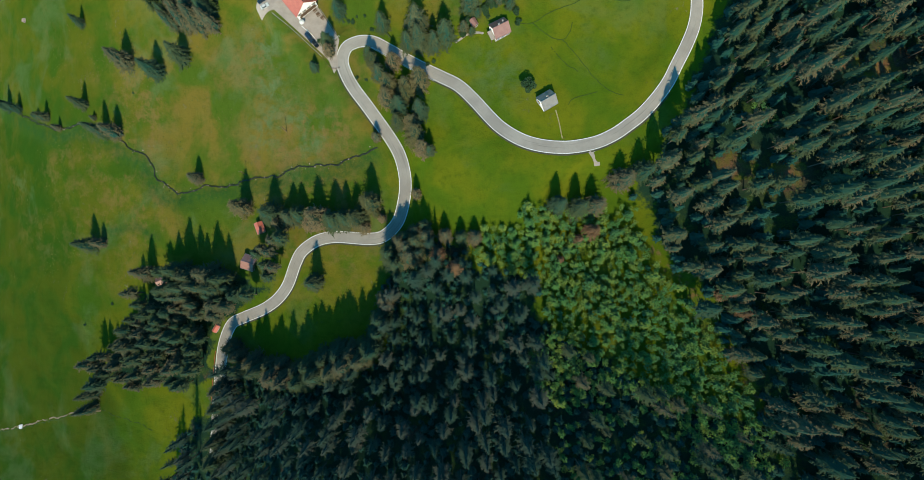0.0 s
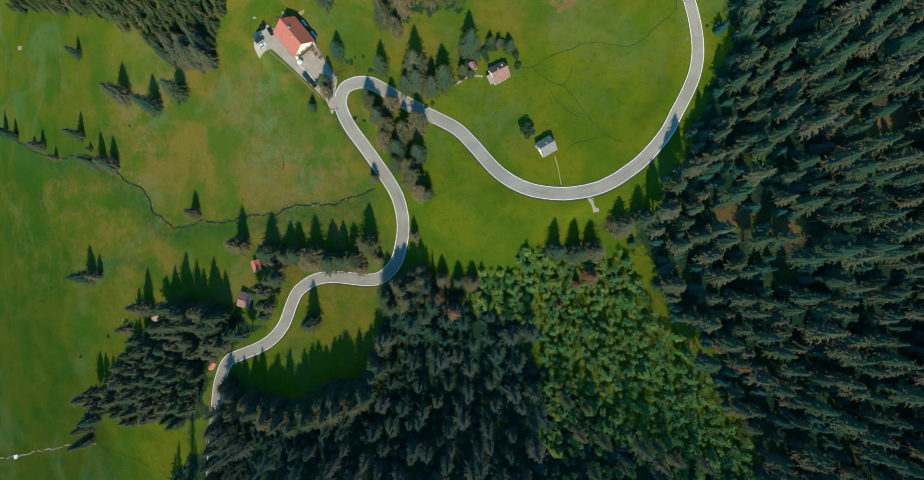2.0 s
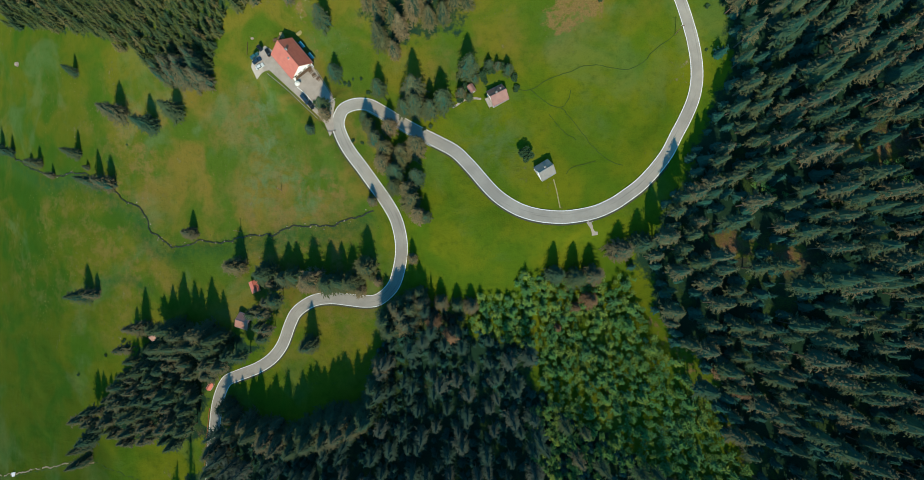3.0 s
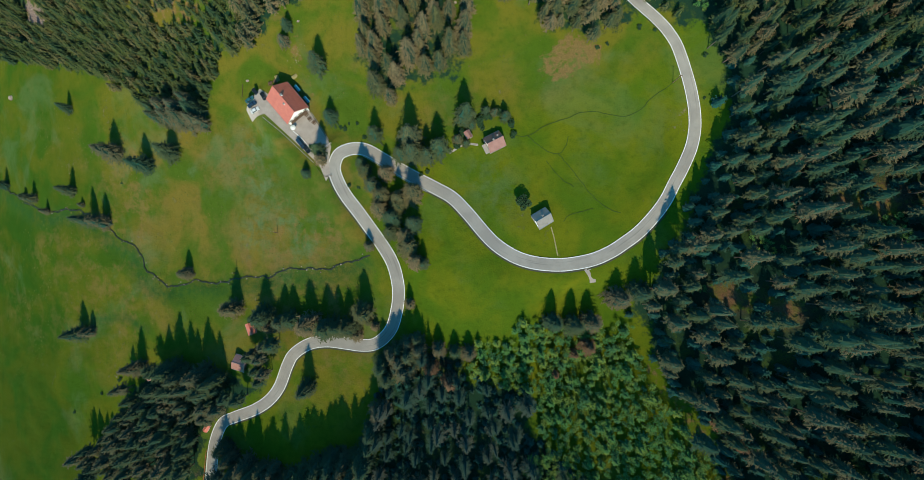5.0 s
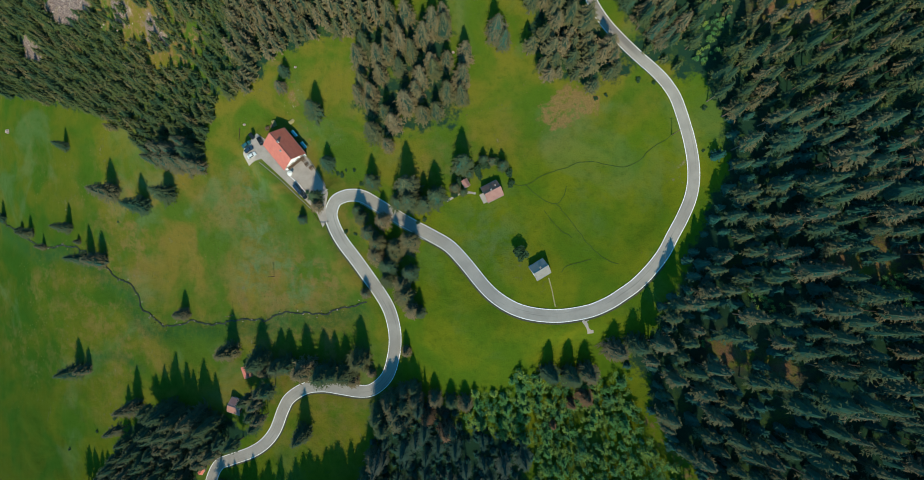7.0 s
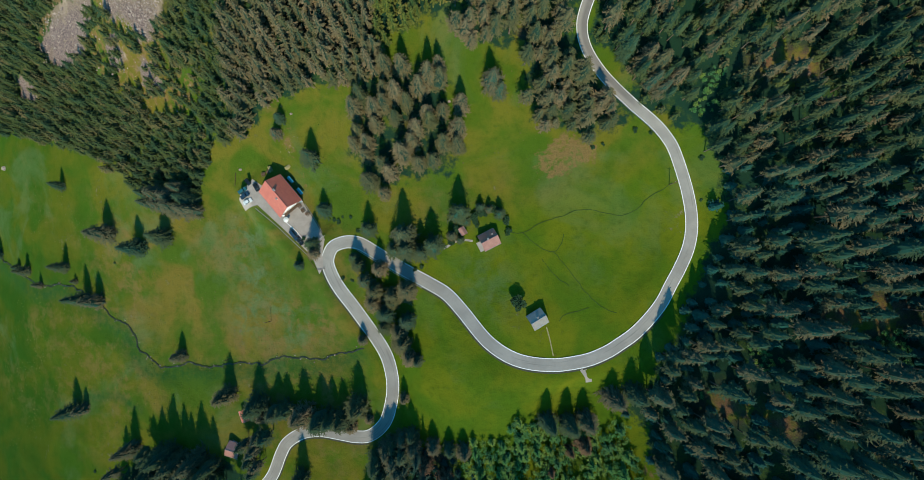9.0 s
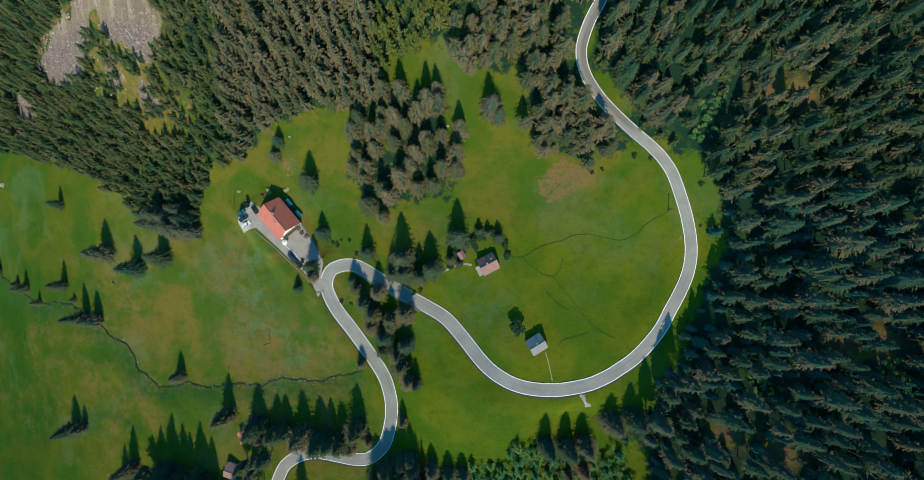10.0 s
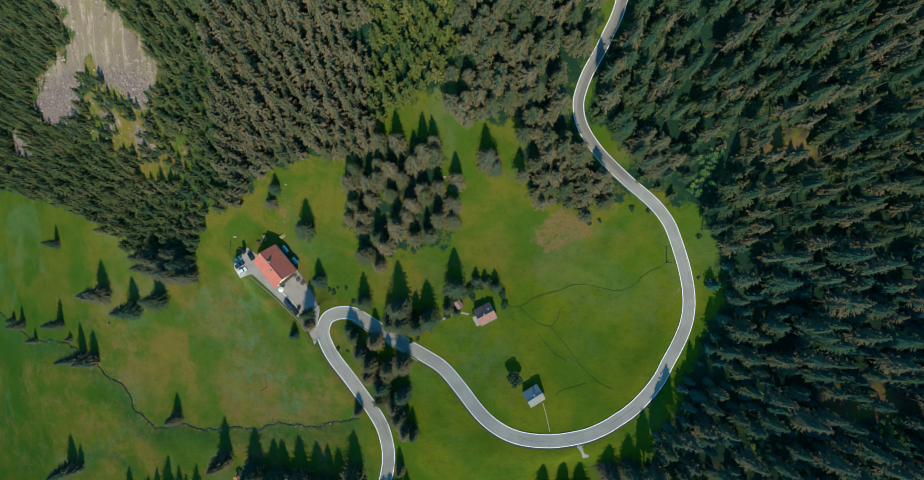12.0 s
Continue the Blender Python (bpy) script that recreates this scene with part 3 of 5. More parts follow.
def build_ground():
    gx, gy = grid_lines(-340, 210, 2.0, 2200), grid_lines(-140, 300, 2.0, 2200)
    x, y = np.meshgrid(gx, gy)
    z = ground(x, y)
    d, _ = road_near(x, y)
    d = d.reshape(x.shape)
    z = np.where(d < ROAD_HALF + 0.6, z - 0.25, z)
    stream = spline(BROOK, 2.0)
    q = np.full(x.shape, 1e9)
    for sx, sy in stream:
        q = np.minimum(q, (x - sx) ** 2 + (y - sy) ** 2)
    z = z - 0.5 * np.exp(-q / 3.0)
    jx, jy = x + 3 * soft_noise(x, y, 11, 8), y + 3 * soft_noise(x, y, 11, 9)
    def blur(a, times):
        for _ in range(times):
            a = np.pad(a, 1, mode="edge")
            a = (a[1:-1, 1:-1] * 2 + a[:-2, 1:-1] + a[2:, 1:-1] + a[1:-1, :-2] + a[1:-1, 2:]) / 6
        return a

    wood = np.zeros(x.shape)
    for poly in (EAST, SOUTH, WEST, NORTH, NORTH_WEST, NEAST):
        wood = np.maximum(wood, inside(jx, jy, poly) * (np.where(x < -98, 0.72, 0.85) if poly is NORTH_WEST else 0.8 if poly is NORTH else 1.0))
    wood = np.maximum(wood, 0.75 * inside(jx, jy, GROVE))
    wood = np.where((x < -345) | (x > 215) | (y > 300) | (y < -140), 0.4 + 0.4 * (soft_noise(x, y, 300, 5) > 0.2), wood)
    wood = np.where(line_near(x, y, STRIP) < np.where(y > -18, 12, 3) * (1 + 0.7 * soft_noise(x, y, 9, 47)), 0.1, wood)
    wood = np.where(inside(jx, jy, SCRUB), 0.0, wood)
    rx, ry = jx + 3 * soft_noise(x, y, 7, 18), jy + 3 * soft_noise(x, y, 7, 19)
    scree = np.zeros(x.shape)
    for poly in [SCREE, SCREE_LOBE] + SCREE_SPOTS:
        scree = np.maximum(scree, inside(rx, ry, poly))
    talus = np.maximum(blur(inside(rx, ry, SCREE_LOBE) * ease((226 - y) / 12), 3), blur(inside(rx, ry, SCREE) * ease((216 - y - 0.35 * (x + 145)) / 8), 3))
    for poly in SCREE_SPOTS:
        talus = np.maximum(talus, inside(rx, ry, poly))
    soil = np.maximum(inside(jx, jy, BARE) * 0.8, inside(jx, jy, SCRUB) * 0.58)
    soil = np.maximum(soil, 0.55 * (blur(scree, 8) > 0.03))
    soil = np.maximum(soil, inside(jx, jy, NORTH_WEST) * 0.12)
    soil = np.maximum(soil, 0.5 * np.exp(-((d - ROAD_HALF - 0.6) / 1.2) ** 2))
    soil = np.maximum(soil, 0.5 * np.exp(-q / 2.5) * (0.7 + 0.5 * soft_noise(x, y, 12, 27)))
    soil = np.maximum(soil, 0.75 * np.exp(-((x + 72) ** 2 / 14.0 + (y - 148) ** 2 / 45.0)))
    for line, wide, deep in ((TRAIL, 1.0, 0.8), (BACK_TRACK, 2.2, 0.6), (VERGE, 3.0, 0.45), (GRASS_TRACKS[0], 0.9, 0.42), (GRASS_TRACKS[1], 1.2, 0.36), (STRIP, 2.0, 0.95)):
        soil = np.maximum(soil, deep * np.exp(-line_near(x, y, line) / wide ** 2))
    soil = np.maximum(soil, 0.42 * np.exp(-(((x - 35) ** 2 + (y - 71.5) ** 2) ** 0.5 - 4.5) ** 2 / 3.0))
    rust = np.zeros(x.shape)
    for rx_, ry_ in CLEARINGS:
        rust = np.maximum(rust, np.exp(-((x - rx_) ** 2 + (y - ry_) ** 2) / 34.0))
        wood = wood * (1 - np.exp(-((x - rx_) ** 2 + (y - ry_) ** 2) / 30.0))
    low_side = line_near(x + 3, y + 4, BROOK)
    damp_and_shade = np.exp(-low_side / 30.0) * ease((x + 330) / 60)
    # a mound's shadow, painted as a darker green band
    damp_and_shade = np.maximum(damp_and_shade, np.exp(-line_near(x, y, [(-198, 23), (-179, 25), (-163, 19)]) / 5.0))
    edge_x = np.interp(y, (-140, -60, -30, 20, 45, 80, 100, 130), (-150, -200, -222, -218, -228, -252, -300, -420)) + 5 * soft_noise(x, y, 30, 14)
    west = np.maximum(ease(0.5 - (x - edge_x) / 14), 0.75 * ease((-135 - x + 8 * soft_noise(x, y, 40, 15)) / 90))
    pasture = ease(0.5 - (x + 0.55 * (y - 80) * (y > 80) * 0 + 35) / 30) * ease((y + 20) / 70 + 0.3) * (0.8 + 0.2 * ease((y - 35) / 40) - 0.35 * ease((y - 108) / 25))
    pasture = np.maximum(pasture, 0.5 * ease((y - 112 - 0.32 * (x - 30)) / 12) * (x < 88))
    pasture = np.maximum(pasture, inside(jx, jy, SCRUB))
    pasture = pasture * (1 - 0.7 * west) * 0.95 + 0.05
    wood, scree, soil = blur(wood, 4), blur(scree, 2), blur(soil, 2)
    pale = np.zeros(x.shape)
    for px, py in PALE_SPOTS:
        pale = np.maximum(pale, np.exp(-((x - px) ** 2 + (y - py) ** 2) / 150.0))
    n, m = len(gy), len(gx)
    i, j = np.meshgrid(np.arange(n - 1), np.arange(m - 1), indexing="ij")
    a = (i * m + j).ravel()
    faces = np.column_stack([a, a + 1, a + m + 1, a + m])
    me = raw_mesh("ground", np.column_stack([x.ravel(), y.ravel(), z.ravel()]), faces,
                  {"wood": wood.ravel(), "scree": scree.ravel(), "soil": soil.ravel(), "pasture": pasture.ravel(), "west": west.ravel(), "damp_and_shade": damp_and_shade.ravel(), "rust": rust.ravel(), "talus": talus.ravel(), "pale": pale.ravel()}, True)
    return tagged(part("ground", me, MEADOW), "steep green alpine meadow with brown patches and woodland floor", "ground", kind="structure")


build_ground()
road = tagged(part("road", ribbon(ROAD, ROAD_Z, -ROAD_W, ROAD_W, 0.06, "road"), ASPHALT), "winding pale grey asphalt mountain road with worn wheel tracks", "road", kind="structure")
for off in (0.10 - ROAD_W, ROAD_W - 0.38):
    part("edge_line", ribbon(ROAD, ROAD_Z, off, off + 0.28, 0.068, "edge_line"), LINE, road, "white painted edge line")


# ---- trees ----
def spruce(seed, tall, wide, tiers, per, bare=0.12, full=0.66, droop=0.62, core=1.0, twig=1.0, gaps=0.06, tufts=6, broad=0.36):
    """Points, triangles and twig ends of a spruce: tiers of drooping, feathered branches round a dense inner crown."""
    r = random.Random(seed)
    v, f, tip = [], [], []
    lean = r.uniform(0, 6.28)
    for i in range(tiers):
        u = (i + 0.5) / tiers
        z0 = tall * (bare + (0.985 - bare) * u ** 0.95) + 0.02 * tall
        reach = wide * (1 - u) ** full * r.uniform(0.86, 1.1) + 0.2
        if i == 0:
            reach *= 0.85
        count = max(5, round(per * (1 - 0.4 * u)))
        spin = r.uniform(0, 6.28)
        for j in range(count):
            a = spin + 6.283 * (j + r.uniform(-0.3, 0.3)) / count
            if r.random() < gaps:
                continue
            ln = reach * r.uniform(0.78 - gaps, 1.22) * (1 + 0.12 * math.cos(a - lean))
            fall = (-droop + 0.8 * droop * u + r.uniform(-0.12, 0.12)) * ln
            ca, sa = math.cos(a), math.sin(a)

            def at(s, side, dz=0.0):
                zz = z0 + fall * s + 0.14 * ln * s * s + dz
                return (ca * ln * s - sa * side, sa * ln * s + ca * side, zz)

            b = len(v)
            w = 0.035 * ln + 0.04
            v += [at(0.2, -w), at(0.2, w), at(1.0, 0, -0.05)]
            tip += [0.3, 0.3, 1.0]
            f.append((b, b + 1, b + 2))
            for k in range(tufts):
                s = 0.28 + 0.72 * (k + r.random()) / tufts
                size = max(0.3, ln * (0.42 - 0.20 * s) * twig * r.uniform(0.7, 1.35))
                turn = a + (1 if k % 2 else -1) * r.uniform(0.25, 1.25)
                dx, dy, drop = math.cos(turn), math.sin(turn), r.uniform(-0.55, 0.12)
                px, py, pz = at(s, 0, r.uniform(-0.05, 0.08) * ln)
                w = broad * size
                b = len(v)
                v += [(px + dy * w, py - dx * w, pz), (px - dy * w, py + dx * w, pz + r.uniform(-0.3, 0.3) * w), (px + dx * size, py + dy * size, pz + drop * size)]
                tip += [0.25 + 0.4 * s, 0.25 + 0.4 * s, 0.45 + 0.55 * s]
                f.append((b, b + 1, b + 2))
    # the dense inner crown, mostly given the painted shade colour
    b, ring = len(v), 11
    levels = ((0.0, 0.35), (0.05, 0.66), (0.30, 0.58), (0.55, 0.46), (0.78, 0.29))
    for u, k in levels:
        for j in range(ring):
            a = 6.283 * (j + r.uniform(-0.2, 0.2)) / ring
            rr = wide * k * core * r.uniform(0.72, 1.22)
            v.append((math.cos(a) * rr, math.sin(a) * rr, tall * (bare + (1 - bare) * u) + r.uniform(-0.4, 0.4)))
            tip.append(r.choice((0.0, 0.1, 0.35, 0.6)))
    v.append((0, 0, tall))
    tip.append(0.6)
    for lev in range(len(levels) - 1):
        for j in range(ring):
            p, q = b + lev * ring + j, b + lev * ring + (j + 1) % ring
            f += [(p, q, q + ring), (p, q + ring, p + ring)]
    for j in range(ring):
        f.append((b + (len(levels) - 1) * ring + j, b + (len(levels) - 1) * ring + (j + 1) % ring, len(v) - 1))
    return np.array(v, np.float32), np.array(f, np.int32), np.array(tip, np.float32)


def stem(tall, thick, bm=None):
    """A tapered, slightly bent trunk."""
    bm = bm or bmesh.new()
    rings = []
    for u in (0.0, 0.04, 0.4, 0.8, 1.0):
        k = thick * (1.5 if u == 0 else 1 - 0.93 * u)
        bend = 0.01 * tall * math.sin(3 * u)
        rings.append([bm.verts.new((math.cos(6.283 * j / 7) * k + bend, math.sin(6.283 * j / 7) * k, u * tall * 0.98 - (0.6 if u == 0 else 0))) for j in range(7)])
    for a, b in zip(rings, rings[1:]):
        for j in range(7):
            bm.faces.new((a[j], a[(j + 1) % 7], b[(j + 1) % 7], b[j]))
    bm.faces.new(rings[-1])
    return bm


def leafy(seed, tall, wide, count):
    """A bush or small broadleaved tree: clumps of small leaves with gaps between."""
    r = random.Random(seed)
    v, f, tip = [], [], []
    clumps = [(r.uniform(-1, 1), r.uniform(-1, 1), r.uniform(-0.8, 1.0), r.uniform(0.35, 0.6)) for _ in range(9)]
    for _ in range(count):
        cx, cy, cz, cr = r.choice(clumps)
        d = Vector((r.gauss(0, 1), r.gauss(0, 1), r.gauss(0, 1))).normalized() * cr * r.uniform(0.6, 1.05)
        p = Vector(((cx * 0.6 + d.x) * wide, (cy * 0.6 + d.y) * wide, tall * 0.58 + (cz * 0.55 + d.z) * tall * 0.36))
        s = 0.13 * wide * r.uniform(0.7, 1.3)
        e1 = Vector((r.gauss(0, 1), r.gauss(0, 1), r.gauss(0, 0.5))).normalized() * s
        e2 = Vector((r.gauss(0, 1), r.gauss(0, 1), r.gauss(0, 0.5))).normalized() * s
        b = len(v)
        v += [p - e1, p + e2, p + e1, p - e2]
        tip += [0.3, 0.5, 1.0, 0.5]
        f += [(b, b + 1, b + 2), (b, b + 2, b + 3)]
    return np.array([tuple(q) for q in v], np.float32), np.array(f, np.int32), np.array(tip, np.float32)


BIG = [spruce(10 + i, 20.0, 4.0 + 0.4 * (i % 3), 17, 13, 0.03, 0.56, 0.66, 1.0, 1.0, 0.08, 8, 0.16) for i in range(6)]
TALL = [spruce(40 + i, 26.0, 3.4 + 0.3 * (i % 3), 11, 9, 0.38, 0.66, 0.55, 0.84, 1.05, 0.10, 7, 0.24) for i in range(8)]
TUFTED = [spruce(180 + i, 26.0, 3.3 + 0.4 * (i % 3), 11, 10, 0.38, 0.70, 0.92, 0.92, 1.05, 0.14, 7, 0.24) for i in range(9)]
SPIRE = [spruce(140 + i, 30.0, 2.9 + 0.4 * (i % 3), 12, 9, 0.40, 0.62, 0.85, 0.40, 1.05, 0.16, 6, 0.17) for i in range(8)]
SMALL = [spruce(70 + i, 8.0, 1.9 + 0.15 * (i % 3), 6, 8, 0.05, 0.5, 0.22, 0.62, 1.1, 0.10) for i in range(5)]
MID = [spruce(120 + i, 14.0, 2.2 + 0.2 * (i % 3), 8, 7, 0.08, 0.7, 0.5, 0.62, 1.1) for i in range(6)]
SAPLING = [spruce(160 + i, 8.0, 2.2 + 0.2 * (i % 3), 6, 6, 0.05, 0.6, 0.5, 1.0) for i in range(4)]
BUSHES = [leafy(90 + i, 4.0, 2.3, 760) for i in range(3)]
ROUND = [leafy(190 + i, 8.0, 1.9, 130) for i in range(5)]


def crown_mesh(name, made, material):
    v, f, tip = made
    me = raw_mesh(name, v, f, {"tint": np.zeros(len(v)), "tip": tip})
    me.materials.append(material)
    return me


def stem_mesh(tall, thick):
    me = bpy.data.meshes.new("trunk")
    bm = stem(tall, thick)
    bm.to_mesh(me)
    bm.free()
    me.materials.append(BARK)
    return me


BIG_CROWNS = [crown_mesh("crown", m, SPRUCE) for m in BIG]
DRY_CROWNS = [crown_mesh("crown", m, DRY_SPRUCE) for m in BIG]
BUSH_CROWNS = [crown_mesh("crown", m, LEAVES) for m in BUSHES]
BIG_STEM, BUSH_STEM = stem_mesh(20.0, 0.32), stem_mesh(2.6, 0.10)
tree_dice = random.Random(5)


def plant(name, x, y, tall, crowns, stem_me, base_tall, label, category, group, girth=1.0):
    """One tree as a thing of its own, with trunk and crown."""
    s = tall / base_tall
    g = s ** 0.75 * girth * tree_dice.uniform(0.92, 1.1)
    ob = tagged(new(name), label, category, group)
    ob.matrix_world = Matrix.LocRotScale((x, y, height(x, y) - 0.1), Euler((tree_dice.uniform(-0.03, 0.03), tree_dice.uniform(-0.03, 0.03), tree_dice.uniform(0, 6.28))), (g, g, s))
    part("trunk", stem_me, BARK, ob)
    part("crown", tree_dice.choice(crowns), SPRUCE, ob)
    return ob


def spruces(points, tall, group, label, girth=1.0, crowns=BIG_CROWNS):
    for i, p in enumerate(points):
        h = 1.18 * p[2] if len(p) > 2 else tall * tree_dice.uniform(0.88, 1.12)
        plant("spruce_tree", p[0], p[1], h, crowns, BIG_STEM, 20.0, label, "tree", group, girth)


LONE = [(-177, 111, 19), (-157, 103, 19), (-141, 108, 18), (-209, 137, 11), (-211, 94, 14), (-195, 77, 19), (-187, 76, 17), (-245, 92, 11), (-254, 94, 6), (-287, 106, 14),
        (-275, 102, 11), (-204, 86, 5), (-232, 84, 7), (-137, 49, 12), (-206, 16, 18), (-200, 17, 12), (-70, -5, 20)]
ROW = [(-108, 32, 20), (-92, 28, 21), (-82, 26, 18), (-77, 27, 17), (-68, 25, 21), (-59, 24, 21), (-54, 24, 20), (-49, 24, 19), (-42, 31, 21), (-88, 23, 13), (-72, 23, 12),
       (-62, 23, 13), (-40, 27, 7), (-37, 25, 6), (-46, 21, 9)]
HAIRPIN = [(-40, 94, 10), (-37, 87, 14), (-33, 82, 16), (-25, 81, 16), (-19, 83, 17), (-34, 77, 15), (-28, 73, 17), (-19, 70, 18), (-29, 67, 14), (-21, 60, 18), (-18, 54, 15), (-15, 53, 11),
           (-39, 61, 8), (-21, 35, 10), (-31, 92, 13), (-18, 84, 12), (-26, 78, 13), (-22, 65, 16), (-60, 99, 10)]
INNSIDE = [(-61, 140, 16), (-56, 118, 12), (-36, 109, 15), (-61, 103, 12), (-20, 106, 22), (-19, 100, 20), (-24, 100, 15), (-8, 102, 18), (-13, 99, 16), (3, 115, 18), (-42, 97, 9), (-68, 94, 8), (-77, 152, 8), (-75, 158, 8)]
BUSH_AT = [(13, 115, 3), (18, 117, 3.4), (22.5, 112, 3), (24, 107.5, 2.4), (9, 114, 3.4), (2, 108, 3.2), (10.5, 111.5, 2.6), (0, 103, 2.6), (27, 78, 6)]
HOUSE_TREES = [(15.5, 117, 6.5), (20, 115, 7.5), (0, 106, 7.5), (6, 112, 6.5), (3.5, 104.5, 5), (12, 118, 6)]
spruces(LONE, 15, "lone spruces on the pasture", "dark green spruce standing alone on the open pasture", 1.05)
spruces(ROW, 15, "spruces along the lower road", "dark spruce in a row beside the lower road", 1.08, BIG_CROWNS[:3] + DRY_CROWNS[3:])
spruces(HAIRPIN, 15, "spruces inside the hairpin", "dense spruce on the grass inside the hairpin bend", 1.0, BIG_CROWNS[:3] + DRY_CROWNS[3:])
spruces(INNSIDE, 15, "spruces near the inn", "slender dark spruce on the meadow near the inn", 1.05)
spruces(HOUSE_TREES, 7, "garden spruces", "small dark spruce in the garden of the house", 1.1)
for bx, by, bh in BUSH_AT:
    plant("bush", bx, by, bh, BUSH_CROWNS, BUSH_STEM, 4.0, "rounded dark green leafy bush beside the house", "bush", "garden bushes")


HOUSE_ROOM = ((-100, 20, 8.0), (-107, 4, 8.0), (-106, -5, 6.0), (-159, -4, 6.5), (-159, -12, 7.0), (-124.5, -28, 4.0)) + tuple((x, y, 5.2) for x, y in CLEARINGS + GLADES)


def scatter(polys, step, seed, keep_off=5.5, thin=0.0, avoid=(), span_x=(-999, 999), room=HOUSE_ROOM):
    """Uneven rows of places inside the outlines, away from the road."""
    r = np.random.RandomState(seed)
    allp = np.array([p for poly in polys for p in poly])
    (x0, y0), (x1, y1) = allp.min(0), allp.max(0)
    x, y = np.meshgrid(np.arange(x0, x1, step), np.arange(y0, y1, step * 0.87))
    x = x + (np.arange(x.shape[0]) % 2)[:, None] * step / 2
    x, y = (x + r.uniform(-0.36, 0.36, x.shape) * step).ravel(), (y + r.uniform(-0.36, 0.36, y.shape) * step).ravel()
    ok = np.zeros(x.shape, bool)
    jx, jy = x + 2.6 * soft_noise(x, y, 17, 81), y + 2.6 * soft_noise(x, y, 17, 82)
    for poly in polys:
        ok |= inside(jx, jy, poly)
    for poly in avoid:
        ok &= ~inside(x, y, poly)
    ok &= (x > span_x[0]) & (x < span_x[1])
    ok &= road_near(x, y)[0] > ROAD_HALF + keep_off
    ok &= yard_near(x, y) > 3
    ok &= line_near(x, y, STRIP) > np.where(y > -18, 5, 1.0) * (1 + 0.8 * soft_noise(x, y, 9, 44))
    for hx, hy, hr in room:
        ok &= (x - hx) ** 2 + (y - hy) ** 2 > hr * hr
    if thin:
        ok &= (soft_noise(x, y, 14, seed + 1) + r.uniform(-0.7, 0.7, x.shape)) > -1.6 + thin
    return x[ok], y[ok]


def forest(name, polys, kinds, step, low, high, base, seed, material, label, girth=1.0, thin=0.0, keep_off=4.5, avoid=(), trunk=0.25, span_x=(-999, 999), skew=1.0, room=HOUSE_ROOM):
    """A wood as one object: many trees, no two alike."""
    x, y = scatter(polys, step, seed, keep_off, thin, avoid, span_x, room)
    z = ground(x, y)
    r = np.random.RandomState(seed + 50)
    bm = stem(base, trunk)
    tv = np.array([v.co[:] for v in bm.verts], np.float32)
    tf = np.array([[f.verts[a].index for a in t] for f in (bm.verts.index_update() or bm.faces) for t in ((0, 1, 2), (0, 2, 3)) if len(f.verts) == 4], np.int32)
    bm.free()
    vs, fs, tints, tips, tvs, tfs, n, tn = [], [], [], [], [], [], 0, 0
    swell = soft_noise(x, y, 45, seed + 2)
    for i in range(len(x)):
        v, f, tip = kinds[r.randint(len(kinds))]
        a, s = r.uniform(0, 6.28), (low + (high - low) * r.uniform(0, 1) ** skew) / base * (1 + 0.08 * swell[i])
        g = girth * s ** 0.7 * r.uniform(0.85, 1.18)
        ca, sa = np.cos(a) * g, np.sin(a) * g
        lx, ly = r.normal(0, 0.02, 2)
        for src, dst in ((v, vs), (tv, tvs)):
            zz = src[:, 2] * s
            dst.append(np.column_stack([src[:, 0] * ca - src[:, 1] * sa + lx * zz + x[i], src[:, 0] * sa + src[:, 1] * ca + ly * zz + y[i], zz + z[i] - 0.1]))
        fs.append(f + n)
        tfs.append(tf + tn)
        n, tn = n + len(v), tn + len(tv)
        tints.append(np.full(len(v), np.clip(r.uniform(0, 1) * 0.75 + 0.14 * swell[i] + 0.12, 0.01, 0.99)))
        tips.append(tip)
    wood = tagged(new(name), label, "forest", kind="stuff")
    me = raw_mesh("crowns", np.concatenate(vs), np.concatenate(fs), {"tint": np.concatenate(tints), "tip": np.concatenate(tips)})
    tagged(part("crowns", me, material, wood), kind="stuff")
    tagged(part("trunks", raw_mesh("trunks", np.concatenate(tvs), np.concatenate(tfs)), BARK, wood), kind="stuff")
    return len(x)


gx, gy = scatter([GROVE], 7.6, 21, thin=0.4)
spruces([(a, b, tree_dice.uniform(13, 20)) for a, b in zip(gx, gy)], 16, "spruces of the grove", "brownish green spruce in a dense grove on the meadow", 0.85, DRY_CROWNS)
spruces([(16, 165, 18), (19, 162, 14), (-203, -66, 17), (-204, -74, 17), (-166, 0, 20), (-149, 0, 22), (-142, 1, 27), (-134, -2, 26), (-125, -1, 26), (-117, -3, 23), (-146, -8, 24), (-130, -7, 26), (-121, -8, 26), (-138, -8, 26),
         (-118, -56, 24), (-117, -64, 26), (-118, -72, 25), (-119, -81, 26), (-120, -90, 25)], 18, "spruces at the wood's edge", "tall spruce at the edge of the wood", 0.95)
